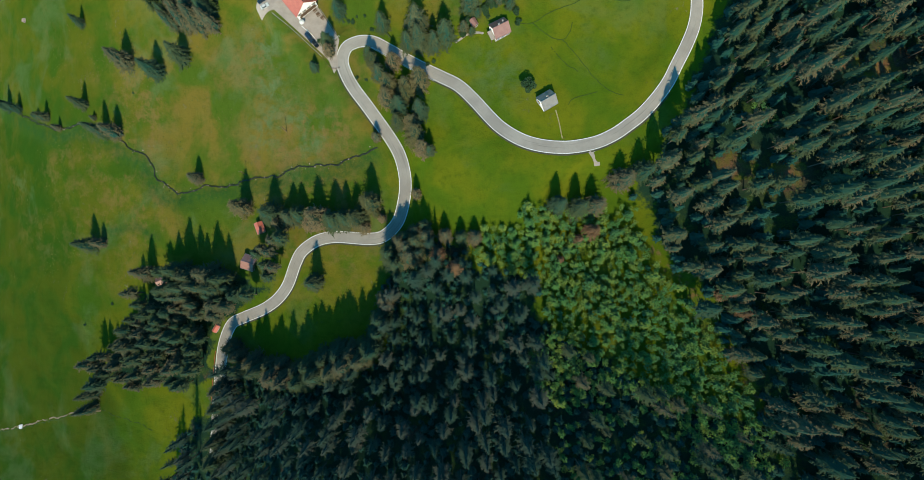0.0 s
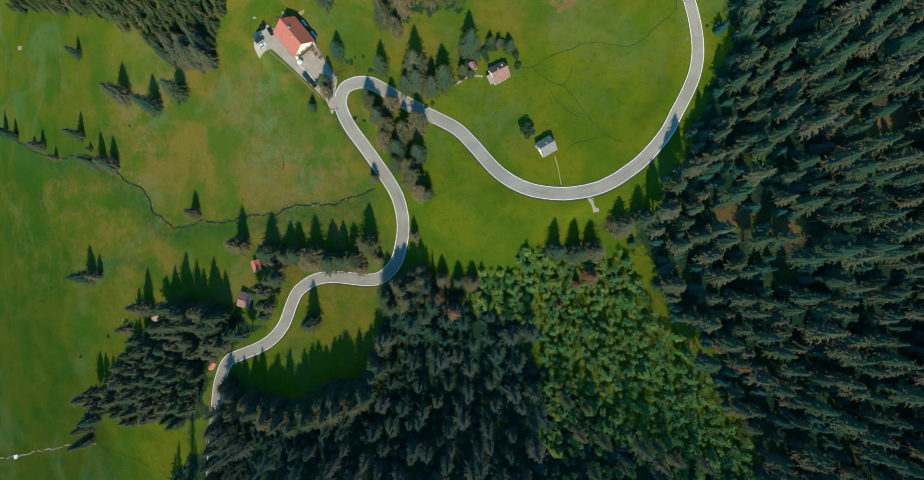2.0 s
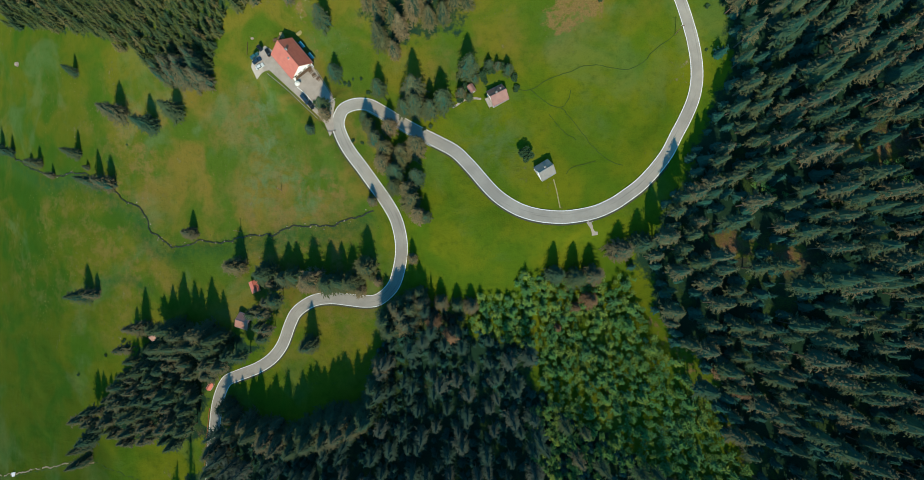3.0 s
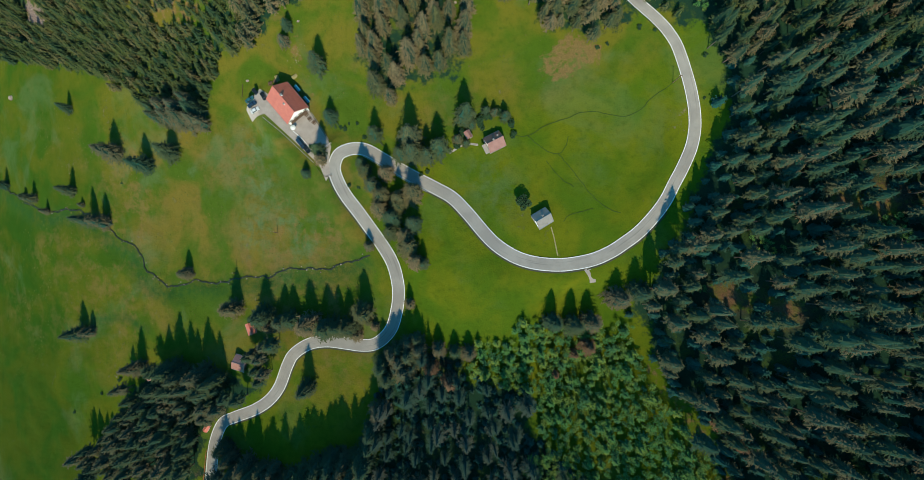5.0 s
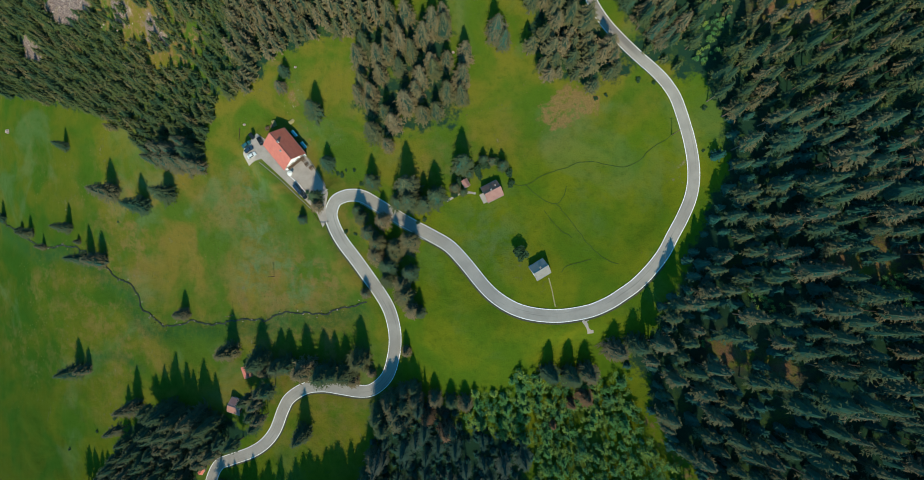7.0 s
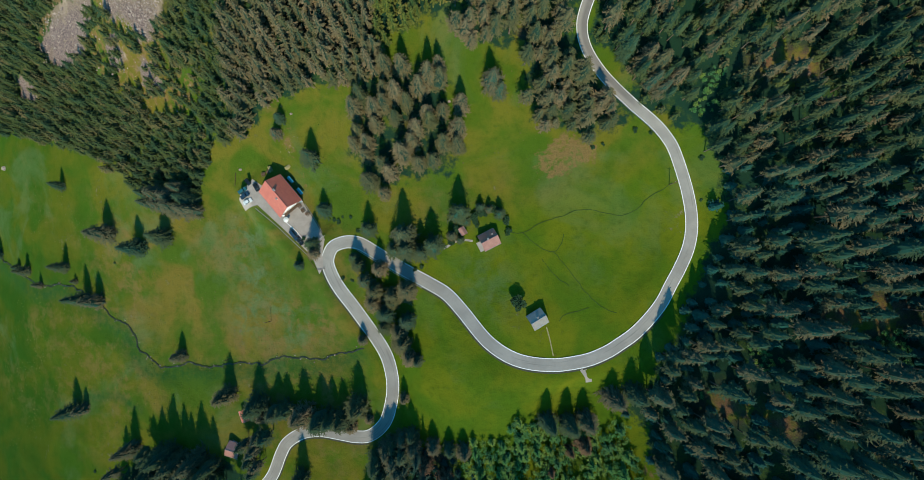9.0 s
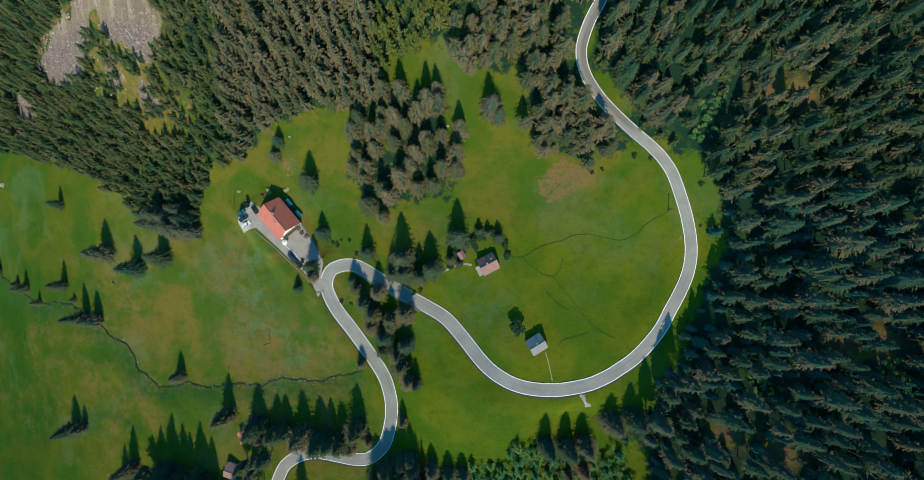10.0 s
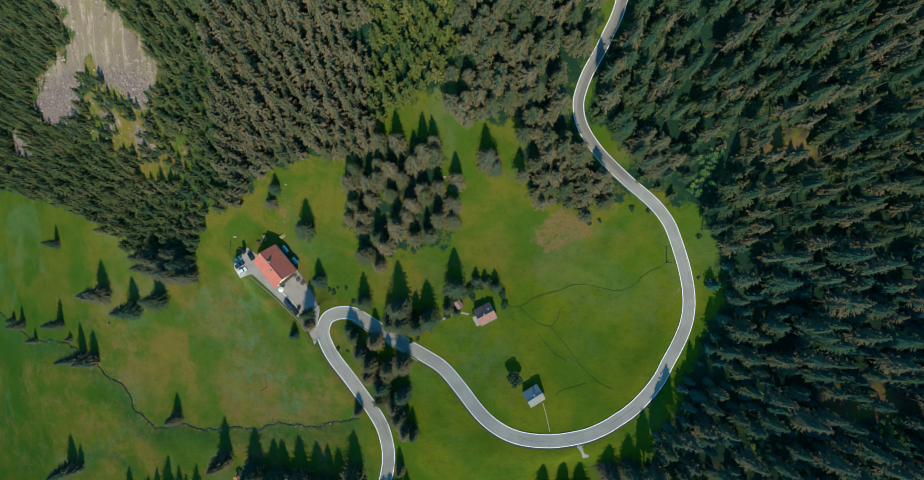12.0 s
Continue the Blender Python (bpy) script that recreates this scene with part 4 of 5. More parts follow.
EDGE = [(67, 38, 17), (74, 41, 17), (40, 28, 20), (49, 27, 21), (56, 28, 19), (-8, 16, 13), (-1, 15, 11), (5, 15, 12), (-32, 8, 22), (-25, 11, 22), (-21, 13, 20), (-30, 4, 22), (-17, 15, 17), (-23, 7, 22), (-28, 13, 19), (-26, 15, 17), (-22, 18, 16), (-18, 20, 14)]
BANK = [(-101, -43, 19), (-92, -44, 15), (-86, -43, 14), (-77, -45, 17), (-70, -43, 22), (-63, -39, 20), (-56, -36, 23), (-50, -36, 22), (-43, -33, 22), (-37, -21, 22), (-35, -12, 20), (-39, -27, 21), (-114, -37, 15), (-110, -41, 16),
        (-97, -46, 24), (-89, -48, 22), (-82, -49, 25), (-74, -49, 24), (-66, -46, 26), (-59, -43, 27), (-53, -41, 28), (-46, -39, 27), (-41, -34, 27), (-106, -46, 22)]
spruces(EDGE + BANK, 18, "spruces along the wood's sunny edge", "tall dark spruce at the meadow's edge throwing a long shadow", 1.05)
spruces([(-144, 124, 17), (-136, 122, 20), (-128, 121, 21), (-121, 120, 20), (-139, 128, 18), (-130, 126, 20), (-123, 125, 19), (-126, 130, 18), (-148, 129, 14)], 18, "spruces at the corner of the upper wood", "tall dark spruce in a clump at the wood's corner", 0.95)
spruces([(66, 174, 16), (71, 169, 17), (76, 163, 15), (80, 160, 13), (76, 168, 18), (83, 162, 16)], 16, "spruces beside the upper road", "brownish green spruce on the bank beside the upper road", 0.85, DRY_CROWNS[:3] + BIG_CROWNS[3:])
RUST_CROWNS = [crown_mesh("crown", m, RUST_SPRUCE) for m in BIG[:3]]
spruces([(56, 17, 15), (50, 14, 11), (42, 5, 8), (101, -9, 13), (106, -16, 12), (-12, 8, 16), (-3, 2, 17)], 12, "dying spruces", "rusty brown dying spruce among green trees", 0.9, RUST_CROWNS)
SHRUBS = [(-194, -17), (-214, -29), (-175, 96), (-44, 87), (-48, 88), (-181, -8), (-52, 114), (-48, 115), (-44, 115), (-50, 113), (-16, 92), (-13, 93),
          (99, 119), (98, 135), (61, 142), (78, 145), (72, 146), (57, 141), (-66, 106), (-41, 109)]
for bx, by in SHRUBS:
    plant("shrub", bx, by, tree_dice.uniform(0.7, 1.7), BUSH_CROWNS, BUSH_STEM, 4.0, "low dark green shrub growing in the grass", "shrub", "shrubs on the meadow")
WEST_KNOT = [(-98, 17), (-85, 17), (-82, 10), (-88, -3), (-98, -3), (-101, 9)]
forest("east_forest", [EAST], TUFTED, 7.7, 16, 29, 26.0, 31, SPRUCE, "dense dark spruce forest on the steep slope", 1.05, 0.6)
forest("east_undergrowth", [EAST], SAPLING, 6.2, 5, 11, 8.0, 41, SHADE_TEAL_SPRUCE, "low dark spruces under the forest's crowns", 1.0, 0.6, trunk=0.08)
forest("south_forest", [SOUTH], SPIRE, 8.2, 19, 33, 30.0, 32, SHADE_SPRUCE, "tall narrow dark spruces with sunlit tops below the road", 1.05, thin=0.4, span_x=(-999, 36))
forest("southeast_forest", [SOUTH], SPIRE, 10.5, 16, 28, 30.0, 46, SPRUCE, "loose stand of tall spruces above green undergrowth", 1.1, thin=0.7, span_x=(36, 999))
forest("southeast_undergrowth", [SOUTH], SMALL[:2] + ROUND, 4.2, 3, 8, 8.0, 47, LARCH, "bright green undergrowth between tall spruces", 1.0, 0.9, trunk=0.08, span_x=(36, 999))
forest("south_undergrowth", [SOUTH], SAPLING, 4.6, 2, 5, 8.0, 42, SHADE_TEAL_SPRUCE, "low dark saplings in the shade between taller trees", 1.5, 0.3, trunk=0.06)
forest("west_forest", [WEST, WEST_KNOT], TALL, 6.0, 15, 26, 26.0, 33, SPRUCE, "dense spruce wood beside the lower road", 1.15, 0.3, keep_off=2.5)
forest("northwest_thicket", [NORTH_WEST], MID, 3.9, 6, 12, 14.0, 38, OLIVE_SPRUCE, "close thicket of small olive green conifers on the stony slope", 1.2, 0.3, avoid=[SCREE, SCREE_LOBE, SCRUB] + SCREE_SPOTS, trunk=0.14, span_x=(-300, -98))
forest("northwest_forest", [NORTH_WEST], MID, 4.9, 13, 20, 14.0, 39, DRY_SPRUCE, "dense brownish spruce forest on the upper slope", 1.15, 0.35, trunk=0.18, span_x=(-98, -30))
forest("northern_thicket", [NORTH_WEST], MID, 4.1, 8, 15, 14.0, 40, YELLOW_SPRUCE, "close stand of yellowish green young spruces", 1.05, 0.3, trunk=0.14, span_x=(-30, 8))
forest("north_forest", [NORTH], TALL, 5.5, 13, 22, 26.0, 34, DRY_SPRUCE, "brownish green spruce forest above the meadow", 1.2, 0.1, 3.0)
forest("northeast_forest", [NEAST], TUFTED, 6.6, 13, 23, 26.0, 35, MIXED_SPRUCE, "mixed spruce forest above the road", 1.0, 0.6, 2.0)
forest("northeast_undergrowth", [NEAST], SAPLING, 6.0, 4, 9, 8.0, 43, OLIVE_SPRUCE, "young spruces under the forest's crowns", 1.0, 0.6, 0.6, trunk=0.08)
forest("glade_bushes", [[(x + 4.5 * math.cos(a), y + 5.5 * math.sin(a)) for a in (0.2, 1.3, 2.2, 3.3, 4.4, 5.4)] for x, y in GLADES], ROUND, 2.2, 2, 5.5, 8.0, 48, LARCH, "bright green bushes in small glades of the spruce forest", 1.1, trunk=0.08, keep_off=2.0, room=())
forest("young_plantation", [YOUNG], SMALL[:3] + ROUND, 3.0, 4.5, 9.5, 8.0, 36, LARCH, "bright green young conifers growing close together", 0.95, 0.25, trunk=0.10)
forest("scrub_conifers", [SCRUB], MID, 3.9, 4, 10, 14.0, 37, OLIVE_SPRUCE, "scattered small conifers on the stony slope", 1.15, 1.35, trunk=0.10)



# ---- road furniture ----
def road_cut(a, b):
    """The stretch of the road between two places in the plan."""
    i, j = sorted(int(((ROAD - np.array(p)) ** 2).sum(1).argmin()) for p in (a, b))
    return ROAD[i:j + 1], ROAD_Z[i:j + 1], ROAD_W[i:j + 1]


def offset_line(line, off):
    go = np.gradient(line, axis=0)
    go /= np.linalg.norm(go, axis=1)[:, None] + 1e-9
    return line + np.stack([go[:, 1], -go[:, 0]], 1) * np.broadcast_to(off, len(line))[:, None]


def sweep(line, z, half, low, high, name):
    """A wall or rail of rectangular section along a line."""
    l, r = offset_line(line, -half), offset_line(line, half)
    n = len(line)
    verts = np.concatenate([np.column_stack([a, z + h]) for a, h in ((l, low), (l, high), (r, high), (r, low))])
    faces = [(k * n + i, k * n + i + 1, (k + 1) % 4 * n + i + 1, (k + 1) % 4 * n + i) for k in range(4) for i in range(n - 1)]
    faces += [(0, n, 2 * n, 3 * n), (n - 1, 4 * n - 1, 3 * n - 1, 2 * n - 1)]
    return raw_mesh(name, verts, faces)


# stone coloured dark to draw the thin shade line beside the road
SHADE_DARK_STONE = mottled("shade_dark_stone", (0.085, 0.080, 0.058), (0.050, 0.062, 0.036), 0.6, 0.9, bump=0.04)


def parapet(a, b, off, label):
    line, z, half = road_cut(a, b)
    edge = offset_line(line, off * (half + 0.4))
    z = z + 0.03 * np.sin(np.arange(len(z)) * 1.7)
    ob = tagged(new("parapet_wall"), label, "wall", kind="structure")
    part("masonry", sweep(edge, z, 0.24, -1.5, 0.06, "masonry"), SHADE_DARK_STONE, ob)
    part("coping", sweep(edge, z, 0.30, 0.06, 0.14, "coping"), SHADE_DARK_STONE, ob)


parapet((-37, 67), (-52, 94), -1, "retaining wall on the road's valley side, coloured dark for shade")
parapet((-14, 88), (84, 75), 1, "retaining wall on the road's valley side, coloured dark for shade")
parapet((-113, -25), (-38, 15), 1, "retaining wall on the road's valley side, coloured dark for shade")


def guard_rail(a, b, off, every, rail_mat, label):
    """A rail on posts along the edge of the road."""
    line, z, half = road_cut(a, b)
    edge = offset_line(line, off * (half + 0.4))
    ob = tagged(new("guard_rail"), label, "guard rail")
    part("rail", sweep(edge, z, 0.06, 0.55, 0.8, "rail"), rail_mat, ob)
    post = None
    for i in range(0, len(edge), every):
        if post is None:
            p = part("post", box(0.16, 0.16, 1.2, (0, 0, -0.35), 0.02), rail_mat, ob)
            post = p.data
        else:
            p = part("post", post, rail_mat, ob)
        p.location = (edge[i][0], edge[i][1], z[i])


PAINTED = mottled("white_painted_steel", (0.75, 0.74, 0.72), (0.62, 0.60, 0.58), 0.6, 0.5)
RED_PAINT = mottled("red_painted_wood", (0.55, 0.13, 0.08), (0.42, 0.10, 0.06), 0.8, 0.6)
guard_rail((-40, 102), (-12, 86), 1, 2, PAINTED, "white rail on short posts beside the road")
guard_rail((-127, -68), (-124, -40), -1, 2, RED_PAINT, "red and white rail on posts at the bend")
guard_rail((62, 166), (84, 147), -1, 3, METAL, "grey steel guard rail above the bank")


# ---- yard, paths and brook ----
def draped(name, points, wide, lift, material, label, category, wobble=0.0):
    line = spline(points, 0.8)
    if wobble:
        line = line + 0.35 * wobble * np.stack([soft_noise(line[:, 0], line[:, 1], 2.6, 63), soft_noise(line[:, 0], line[:, 1], 2.6, 64)], 1)
        line = line + wobble * np.stack([soft_noise(line[:, 0], line[:, 1], 9, 61), soft_noise(line[:, 0], line[:, 1], 9, 62)], 1)
    z = smooth(ground(line[:, 0], line[:, 1]), 2)
    return tagged(part(name, sweep(line, z, wide / 2, lift - 0.25, lift, name), material), label, category, kind="structure")


bm = bmesh.new()
bm.faces.new([bm.verts.new((x, y, 0)) for x, y in YARD])
bmesh.ops.triangulate(bm, faces=bm.faces[:])
for _ in range(4):
    bmesh.ops.subdivide_edges(bm, edges=[e for e in bm.edges if e.calc_length() > 1.6], cuts=1)
    bmesh.ops.triangulate(bm, faces=bm.faces[:])
lift = ground(np.array([v.co.x for v in bm.verts]), np.array([v.co.y for v in bm.verts]))
for v, z in zip(bm.verts, lift):
    v.co.z = z + 0.14
bmesh.ops.recalc_face_normals(bm, faces=bm.faces)
tagged(part("yard_pavement", bm, GRAVEL), "pale gravelled yard and car park in front of the inn", "pavement", kind="structure")
# dark grass colour that also carries the shadow line inside the ditches
DITCH = mottled("ditch_grass_and_shade", (0.024, 0.058, 0.012), (0.050, 0.088, 0.014), 0.5, 0.95, bump=0.05)
WORN = mottled("worn_earth", (0.30, 0.235, 0.165), (0.17, 0.13, 0.085), 0.5, 0.9, bump=0.02)
PLANK = mottled("path_planks", (0.34, 0.30, 0.14), (0.24, 0.21, 0.10), 0.8, 0.9)
# flat dark strips draw the shadow lines of the small ditches
for points in FOOTPATHS:
    draped("ditch", points, 0.26, 0.13, DITCH, "narrow ditch across the meadow, its shadow line drawn as dark grass", "ditch", 0.22)
draped("cottage_path", [(38.9, 68.2), (40.4, 62.6), (41.8, 56.2)], 0.5, 0.08, PLANK, "straight yellowish path from the cottage to the road", "path")
draped("garden_path", [(-3, 101), (3, 104), (9, 104)], 0.9, 0.08, GRAVEL, "short gravel path leading to the house", "path", 0.3)
draped("road_spur", [(54, 51), (56, 47.5), (57, 45)], 2.6, 0.10, GRAVEL, "short gravel spur below the road", "path", 0.2)
draped("trail", TRAIL[:5], 0.8, 0.06, WORN, "narrow worn footpath across the lower pasture", "path", 0.6)
draped("ditch", [(x, y - 1.1) for x, y in TRAIL[:5]], 0.5, 0.05, DITCH, "narrow overgrown ditch beside the footpath", "ditch", 0.6)
draped("ditch", TRAIL[4:] + [(-164, -84)], 0.4, 0.05, DITCH, "narrow overgrown ditch across the lower pasture", "ditch", 0.6)
WATER = mottled("brook_water", (0.014, 0.022, 0.015), (0.034, 0.034, 0.024), 0.6, 0.4)
draped("brook", BROOK, 0.62, -0.02, WATER, "narrow dark brook winding down the pasture", "water", 0.7)


def boulder(r, size):
    """An angular stone."""
    bm = bmesh.new()
    bmesh.ops.create_icosphere(bm, subdivisions=1, radius=1)
    q = [Vector((r.gauss(0, 1), r.gauss(0, 1), r.gauss(0, 1))).normalized() for _ in range(5)]
    for v in bm.verts:
        for d in q:
            over = v.co.dot(d) - 0.62
            if over > 0:
                v.co -= d * over
        v.co = Vector((v.co.x * size, v.co.y * size * 0.8, v.co.z * size * 0.65))
    return bm


stone_dice = random.Random(17)
STONES = []
for i in range(6):
    bm = boulder(stone_dice, 1.0)
    bm.verts.index_update()
    STONES.append((np.array([v.co[:] for v in bm.verts], np.float32), np.array([[v.index for v in f.verts] for f in bm.faces], np.int32)))
    bm.free()


def stones(name, x, y, low, high, seed, material, label):
    """Many stones lying about, as one object."""
    r = np.random.RandomState(seed)
    z, vs, fs, n = ground(x, y), [], [], 0
    for i in range(len(x)):
        v, f = STONES[r.randint(6)]
        a, s = r.uniform(0, 6.28), low + (high - low) * r.uniform(0, 1) ** 2.5
        vs.append(np.column_stack([(v[:, 0] * np.cos(a) - v[:, 1] * np.sin(a)) * s + x[i], (v[:, 0] * np.sin(a) + v[:, 1] * np.cos(a)) * s + y[i], v[:, 2] * s + z[i] + 0.15 * s]))
        fs.append(f + n)
        n += len(v)
    return tagged(part(name, raw_mesh(name, np.concatenate(vs), np.concatenate(fs)), material), label, "stones", kind="stuff")


sx, sy = scatter([SCREE, SCREE_LOBE, SCRUB] + SCREE_SPOTS, 1.1, 71, thin=0.8)
keep = np.random.RandomState(3).uniform(0, 1, len(sx)) < np.where(inside(sx, sy, SCRUB), 0.10, np.where((sy < 213) & (sx > -158), 1.0, np.where(sx < -165, 0.35, 0.10)))
stones("scree_stones", sx[keep], sy[keep], 0.12, 0.85, 72, ROCK, "loose pale angular stones on the scree slope")
bl = spline(BROOK, 1.6)
br = np.random.RandomState(9)
bl = bl + br.normal(0, 0.9, bl.shape)
stones("brook_stones", bl[:, 0], bl[:, 1], 0.12, 0.5, 73, ROCK, "small pale stones along the brook")
for bx, by, bs in ((-262, 152, 2.0), (-10, 153, 0.9), (-1, 160, 0.8), (2, 158, 0.7), (-97, 138, 1.0), (-52, 27, 0.8), (-50, 27, 0.6), (-70, 160, 0.9)):
    st = tagged(part("boulder", boulder(stone_dice, bs), ROCK), "pale grey boulder lying in the grass", "rock")
    st.location = (bx, by, height(bx, by) + 0.1)
slab = tagged(part("footbridge", box(3.2, 2.4, 0.3, (0, 0, 0), 0.04), PLASTER), "small pale concrete footbridge slab on the trail", "bridge")
slab.matrix_world = Matrix.Translation((-263, -91, height(-263, -91))) @ Matrix.Rotation(0.2, 4, "Z")


# ---- houses ----
def window(ob, w, h, at, turn, shutters=None):
    """A window with frame, pane and sill, set into a wall that faces the given way."""
    holder = part("window", box(w, 0.06, h, (0, 0, 0)), GLASS, ob)
    holder.matrix_local = Matrix.Translation(at) @ Matrix.Rotation(turn, 4, "Z")
    bm = bmesh.new()
    for a, b, c, d in ((w + 0.16, 0.1, 0, -0.1), (w + 0.16, 0.1, 0, h), (0.1, h, -w / 2, 0), (0.1, h, w / 2, 0), (0.06, h, 0, 0)):
        box(a, 0.12, b, (c, 0, d), 0.0, bm)
    part("frame", bm, PAINTED, holder)
    part("sill", box(w + 0.3, 0.3, 0.06, (0, 0, -0.16)), STONE, holder)
    if shutters:
        for sg in (-1, 1):
            part("shutter", box(w * 0.5, 0.06, h, (sg * (w * 0.78 + 0.05), 0, 0), 0.01), shutters, holder)


def gable_house(name, at, turn, length, width, eave, rise, wall_mat, roof_mat, label, over=0.6, chimneys=(), windows=(2, 1), shutters=None):
    """A house with thick walls, two roof slopes, ridge, gutters, chimneys, windows and a door. Its long side faces along the turn."""
    x, y = at
    ob = tagged(new(name), label, "house")
    ca, sa = math.cos(turn), math.sin(turn)
    hl, hw = length / 2, width / 2
    corners = [height(x + ca * a - sa * b, y + sa * a + ca * b) for a in (-hl, hl) for b in (-hw, hw)]
    floor = sum(corners) / 4 + 0.2
    ob.matrix_world = Matrix.Translation((x, y, floor)) @ Matrix.Rotation(turn, 4, "Z")
    down = min(corners) - floor - 0.5
    bm = bmesh.new()
    pts = [(-hw, 0), (hw, 0), (hw, eave), (0, eave + rise), (-hw, eave)]
    a = [bm.verts.new((-hl, p, q)) for p, q in pts]
    b = [bm.verts.new((hl, p, q)) for p, q in pts]
    bm.faces.new(a[::-1])
    bm.faces.new(b)
    for i in range(5):
        j = (i + 1) % 5
        bm.faces.new((a[i], b[i], b[j], a[j]))
    bmesh.ops.recalc_face_normals(bm, faces=bm.faces)
    part("wall", bm, wall_mat, ob)
    part("plinth", box(length + 0.14, width + 0.14, 0.35 - down, (0, 0, down)), STONE, ob, "grey stone plinth")
    slope = rise / hw
    for sg in (-1, 1):
        bm = bmesh.new()
        lo, hi = (sg * (hw + over), eave - slope * over + 0.06), (0, eave + rise + 0.06)
        vs = [bm.verts.new((e, p, q + dz)) for dz in (0, 0.2) for e in (-hl - over, hl + over) for p, q in (lo, hi)]
        for idx in ((0, 1, 3, 2), (4, 6, 7, 5), (0, 2, 6, 4), (1, 5, 7, 3), (0, 4, 5, 1), (2, 3, 7, 6)):
            bm.faces.new([vs[i] for i in idx])
        # raised courses of tiles
        courses = []
        rows = max(4, int(math.hypot(hw + over, rise) / 0.8))
        for k in range(rows):
            u = (k + 0.5) / rows
            p, q = lo[0] * (1 - u), lo[1] + (hi[1] - lo[1]) * u + 0.2
            courses.append(Matrix.Translation((0, p, q)) @ Matrix.Rotation(-sg * math.atan(slope), 4, "X") @ Matrix.Diagonal((length + 2 * over - 0.02, 0.16, 0.03, 1)))
        bmesh.ops.recalc_face_normals(bm, faces=bm.faces)
        slab_ = part("roof", bm, roof_mat, ob)
        course_me = None
        for m in courses:
            strip = part("tile_course", course_me or box(1, 1, 1, (0, 0, -0.5)), roof_mat, slab_)
            course_me = strip.data
            strip.matrix_local = m
        gutter = box(length + 2 * over, 0.14, 0.12, (0, sg * (hw + over + 0.06), eave - slope * over + 0.02), 0.03)
        part("gutter", gutter, METAL, slab_, "grey metal gutter")
    part("ridge_cap", box(length + 2 * over + 0.02, 0.36, 0.14, (0, 0, eave + rise + 0.2), 0.05), roof_mat, ob)
    for cx, cy, cw in chimneys:
        z0 = eave + rise * (1 - abs(cy) / hw) - 0.2
        ch = part("chimney", box(cw, cw, 1.1, (cx, cy, z0), 0.03), PLASTER, ob, "white rendered chimney")
        part("cap", box(cw + 0.2, cw + 0.2, 0.12, (cx, cy, z0 + 1.1), 0.02), STONE, ch)
    per_side, floors = windows
    for level in range(floors):
        z = 0.9 + level * 2.7
        for i in range(per_side):
            u = -hl + length * (i + 0.5) / per_side
            for sg in (-1, 1):
                window(ob, 0.9, 1.2, (u, sg * (hw + 0.03), z), 0 if sg > 0 else math.pi, shutters)
        for i in range(max(2, per_side - 1)):
            v = -hw + width * (i + 0.5) / max(2, per_side - 1)
            for sg in (-1, 1):
                if level or i:
                    window(ob, 0.9, 1.2, (sg * (hl + 0.03), v, z), -sg * math.pi / 2, shutters)
    door = part("door", box(1.0, 0.08, 2.05, (0, 0, 0), 0.01), TIMBER, ob, "brown wooden door")
    door.matrix_local = Matrix.Translation((hl + 0.04, -hw + width * 0.5 / max(2, per_side - 1), 0.05)) @ Matrix.Rotation(math.pi / 2, 4, "Z")
    part("handle", box(0.04, 0.14, 0.04, (0.38, 0, 1.0), 0.01), METAL, door)
    return ob


inn = gable_house("inn", INN_AT, INN_TURN, 13.6, 10.8, 5.6, 5.3, PLASTER, TILE_RED, "white plastered inn with a red tiled gable roof", 0.7, ((-2.0, 0.4, 0.8), (1.5, -1.2, 0.6)), (5, 2), TIMBER)
balcony = part("balcony", box(1.3, 8.5, 0.14, (7.45, 0, 3.2), 0.02), TIMBER, inn, "timber balcony on the gable wall")
for i in range(13):
    part("baluster", box(0.06, 0.06, 0.9, (8.05, -4.2 + 0.7 * i, 3.34)), TIMBER, balcony)
part("handrail", box(0.1, 8.5, 0.08, (8.05, 0, 4.24), 0.02), TIMBER, balcony)
home = gable_house("house", (15.6, 104.2), radians(27), 6.6, 6.2, 3.4, 3.0, PLASTER, TILE_BROWN, "small white house with a brown tiled roof", 0.5, ((-0.5, 0.5, 0.6), (2.0, 1.6, 0.45)), (3, 1), TIMBER)
porch = part("porch", box(1.9, 4.2, 0.14, (-4.5, -0.9, 2.5), 0.02), GRAVEL, home, "pale grey flat porch roof")
for py in (-2.8, 1.0):
    part("porch_post", box(0.14, 0.14, 2.8, (-5.2, py, -0.3)), TIMBER, porch)
gable_house("cottage", (34.9, 71.5), radians(31), 6.0, 5.8, 2.8, 2.8, PLASTER, SLATE, "small pale cottage with a grey slate roof", 0.5, ((0.2, 0.9, 0.6),), (2, 1), TIMBER)
gable_house("hut", (-99.9, 22), radians(-70), 5.0, 3.4, 2.4, 1.4, TIMBER, TILE_RED, "small timber hut with an orange tiled roof", 0.4, (), (1, 1))
gable_house("barn", (-106, 5), radians(-18), 5.6, 6.4, 3.0, 2.2, TIMBER, TILE_BROWN, "weathered timber barn with a brown roof", 0.5, (), (2, 1))
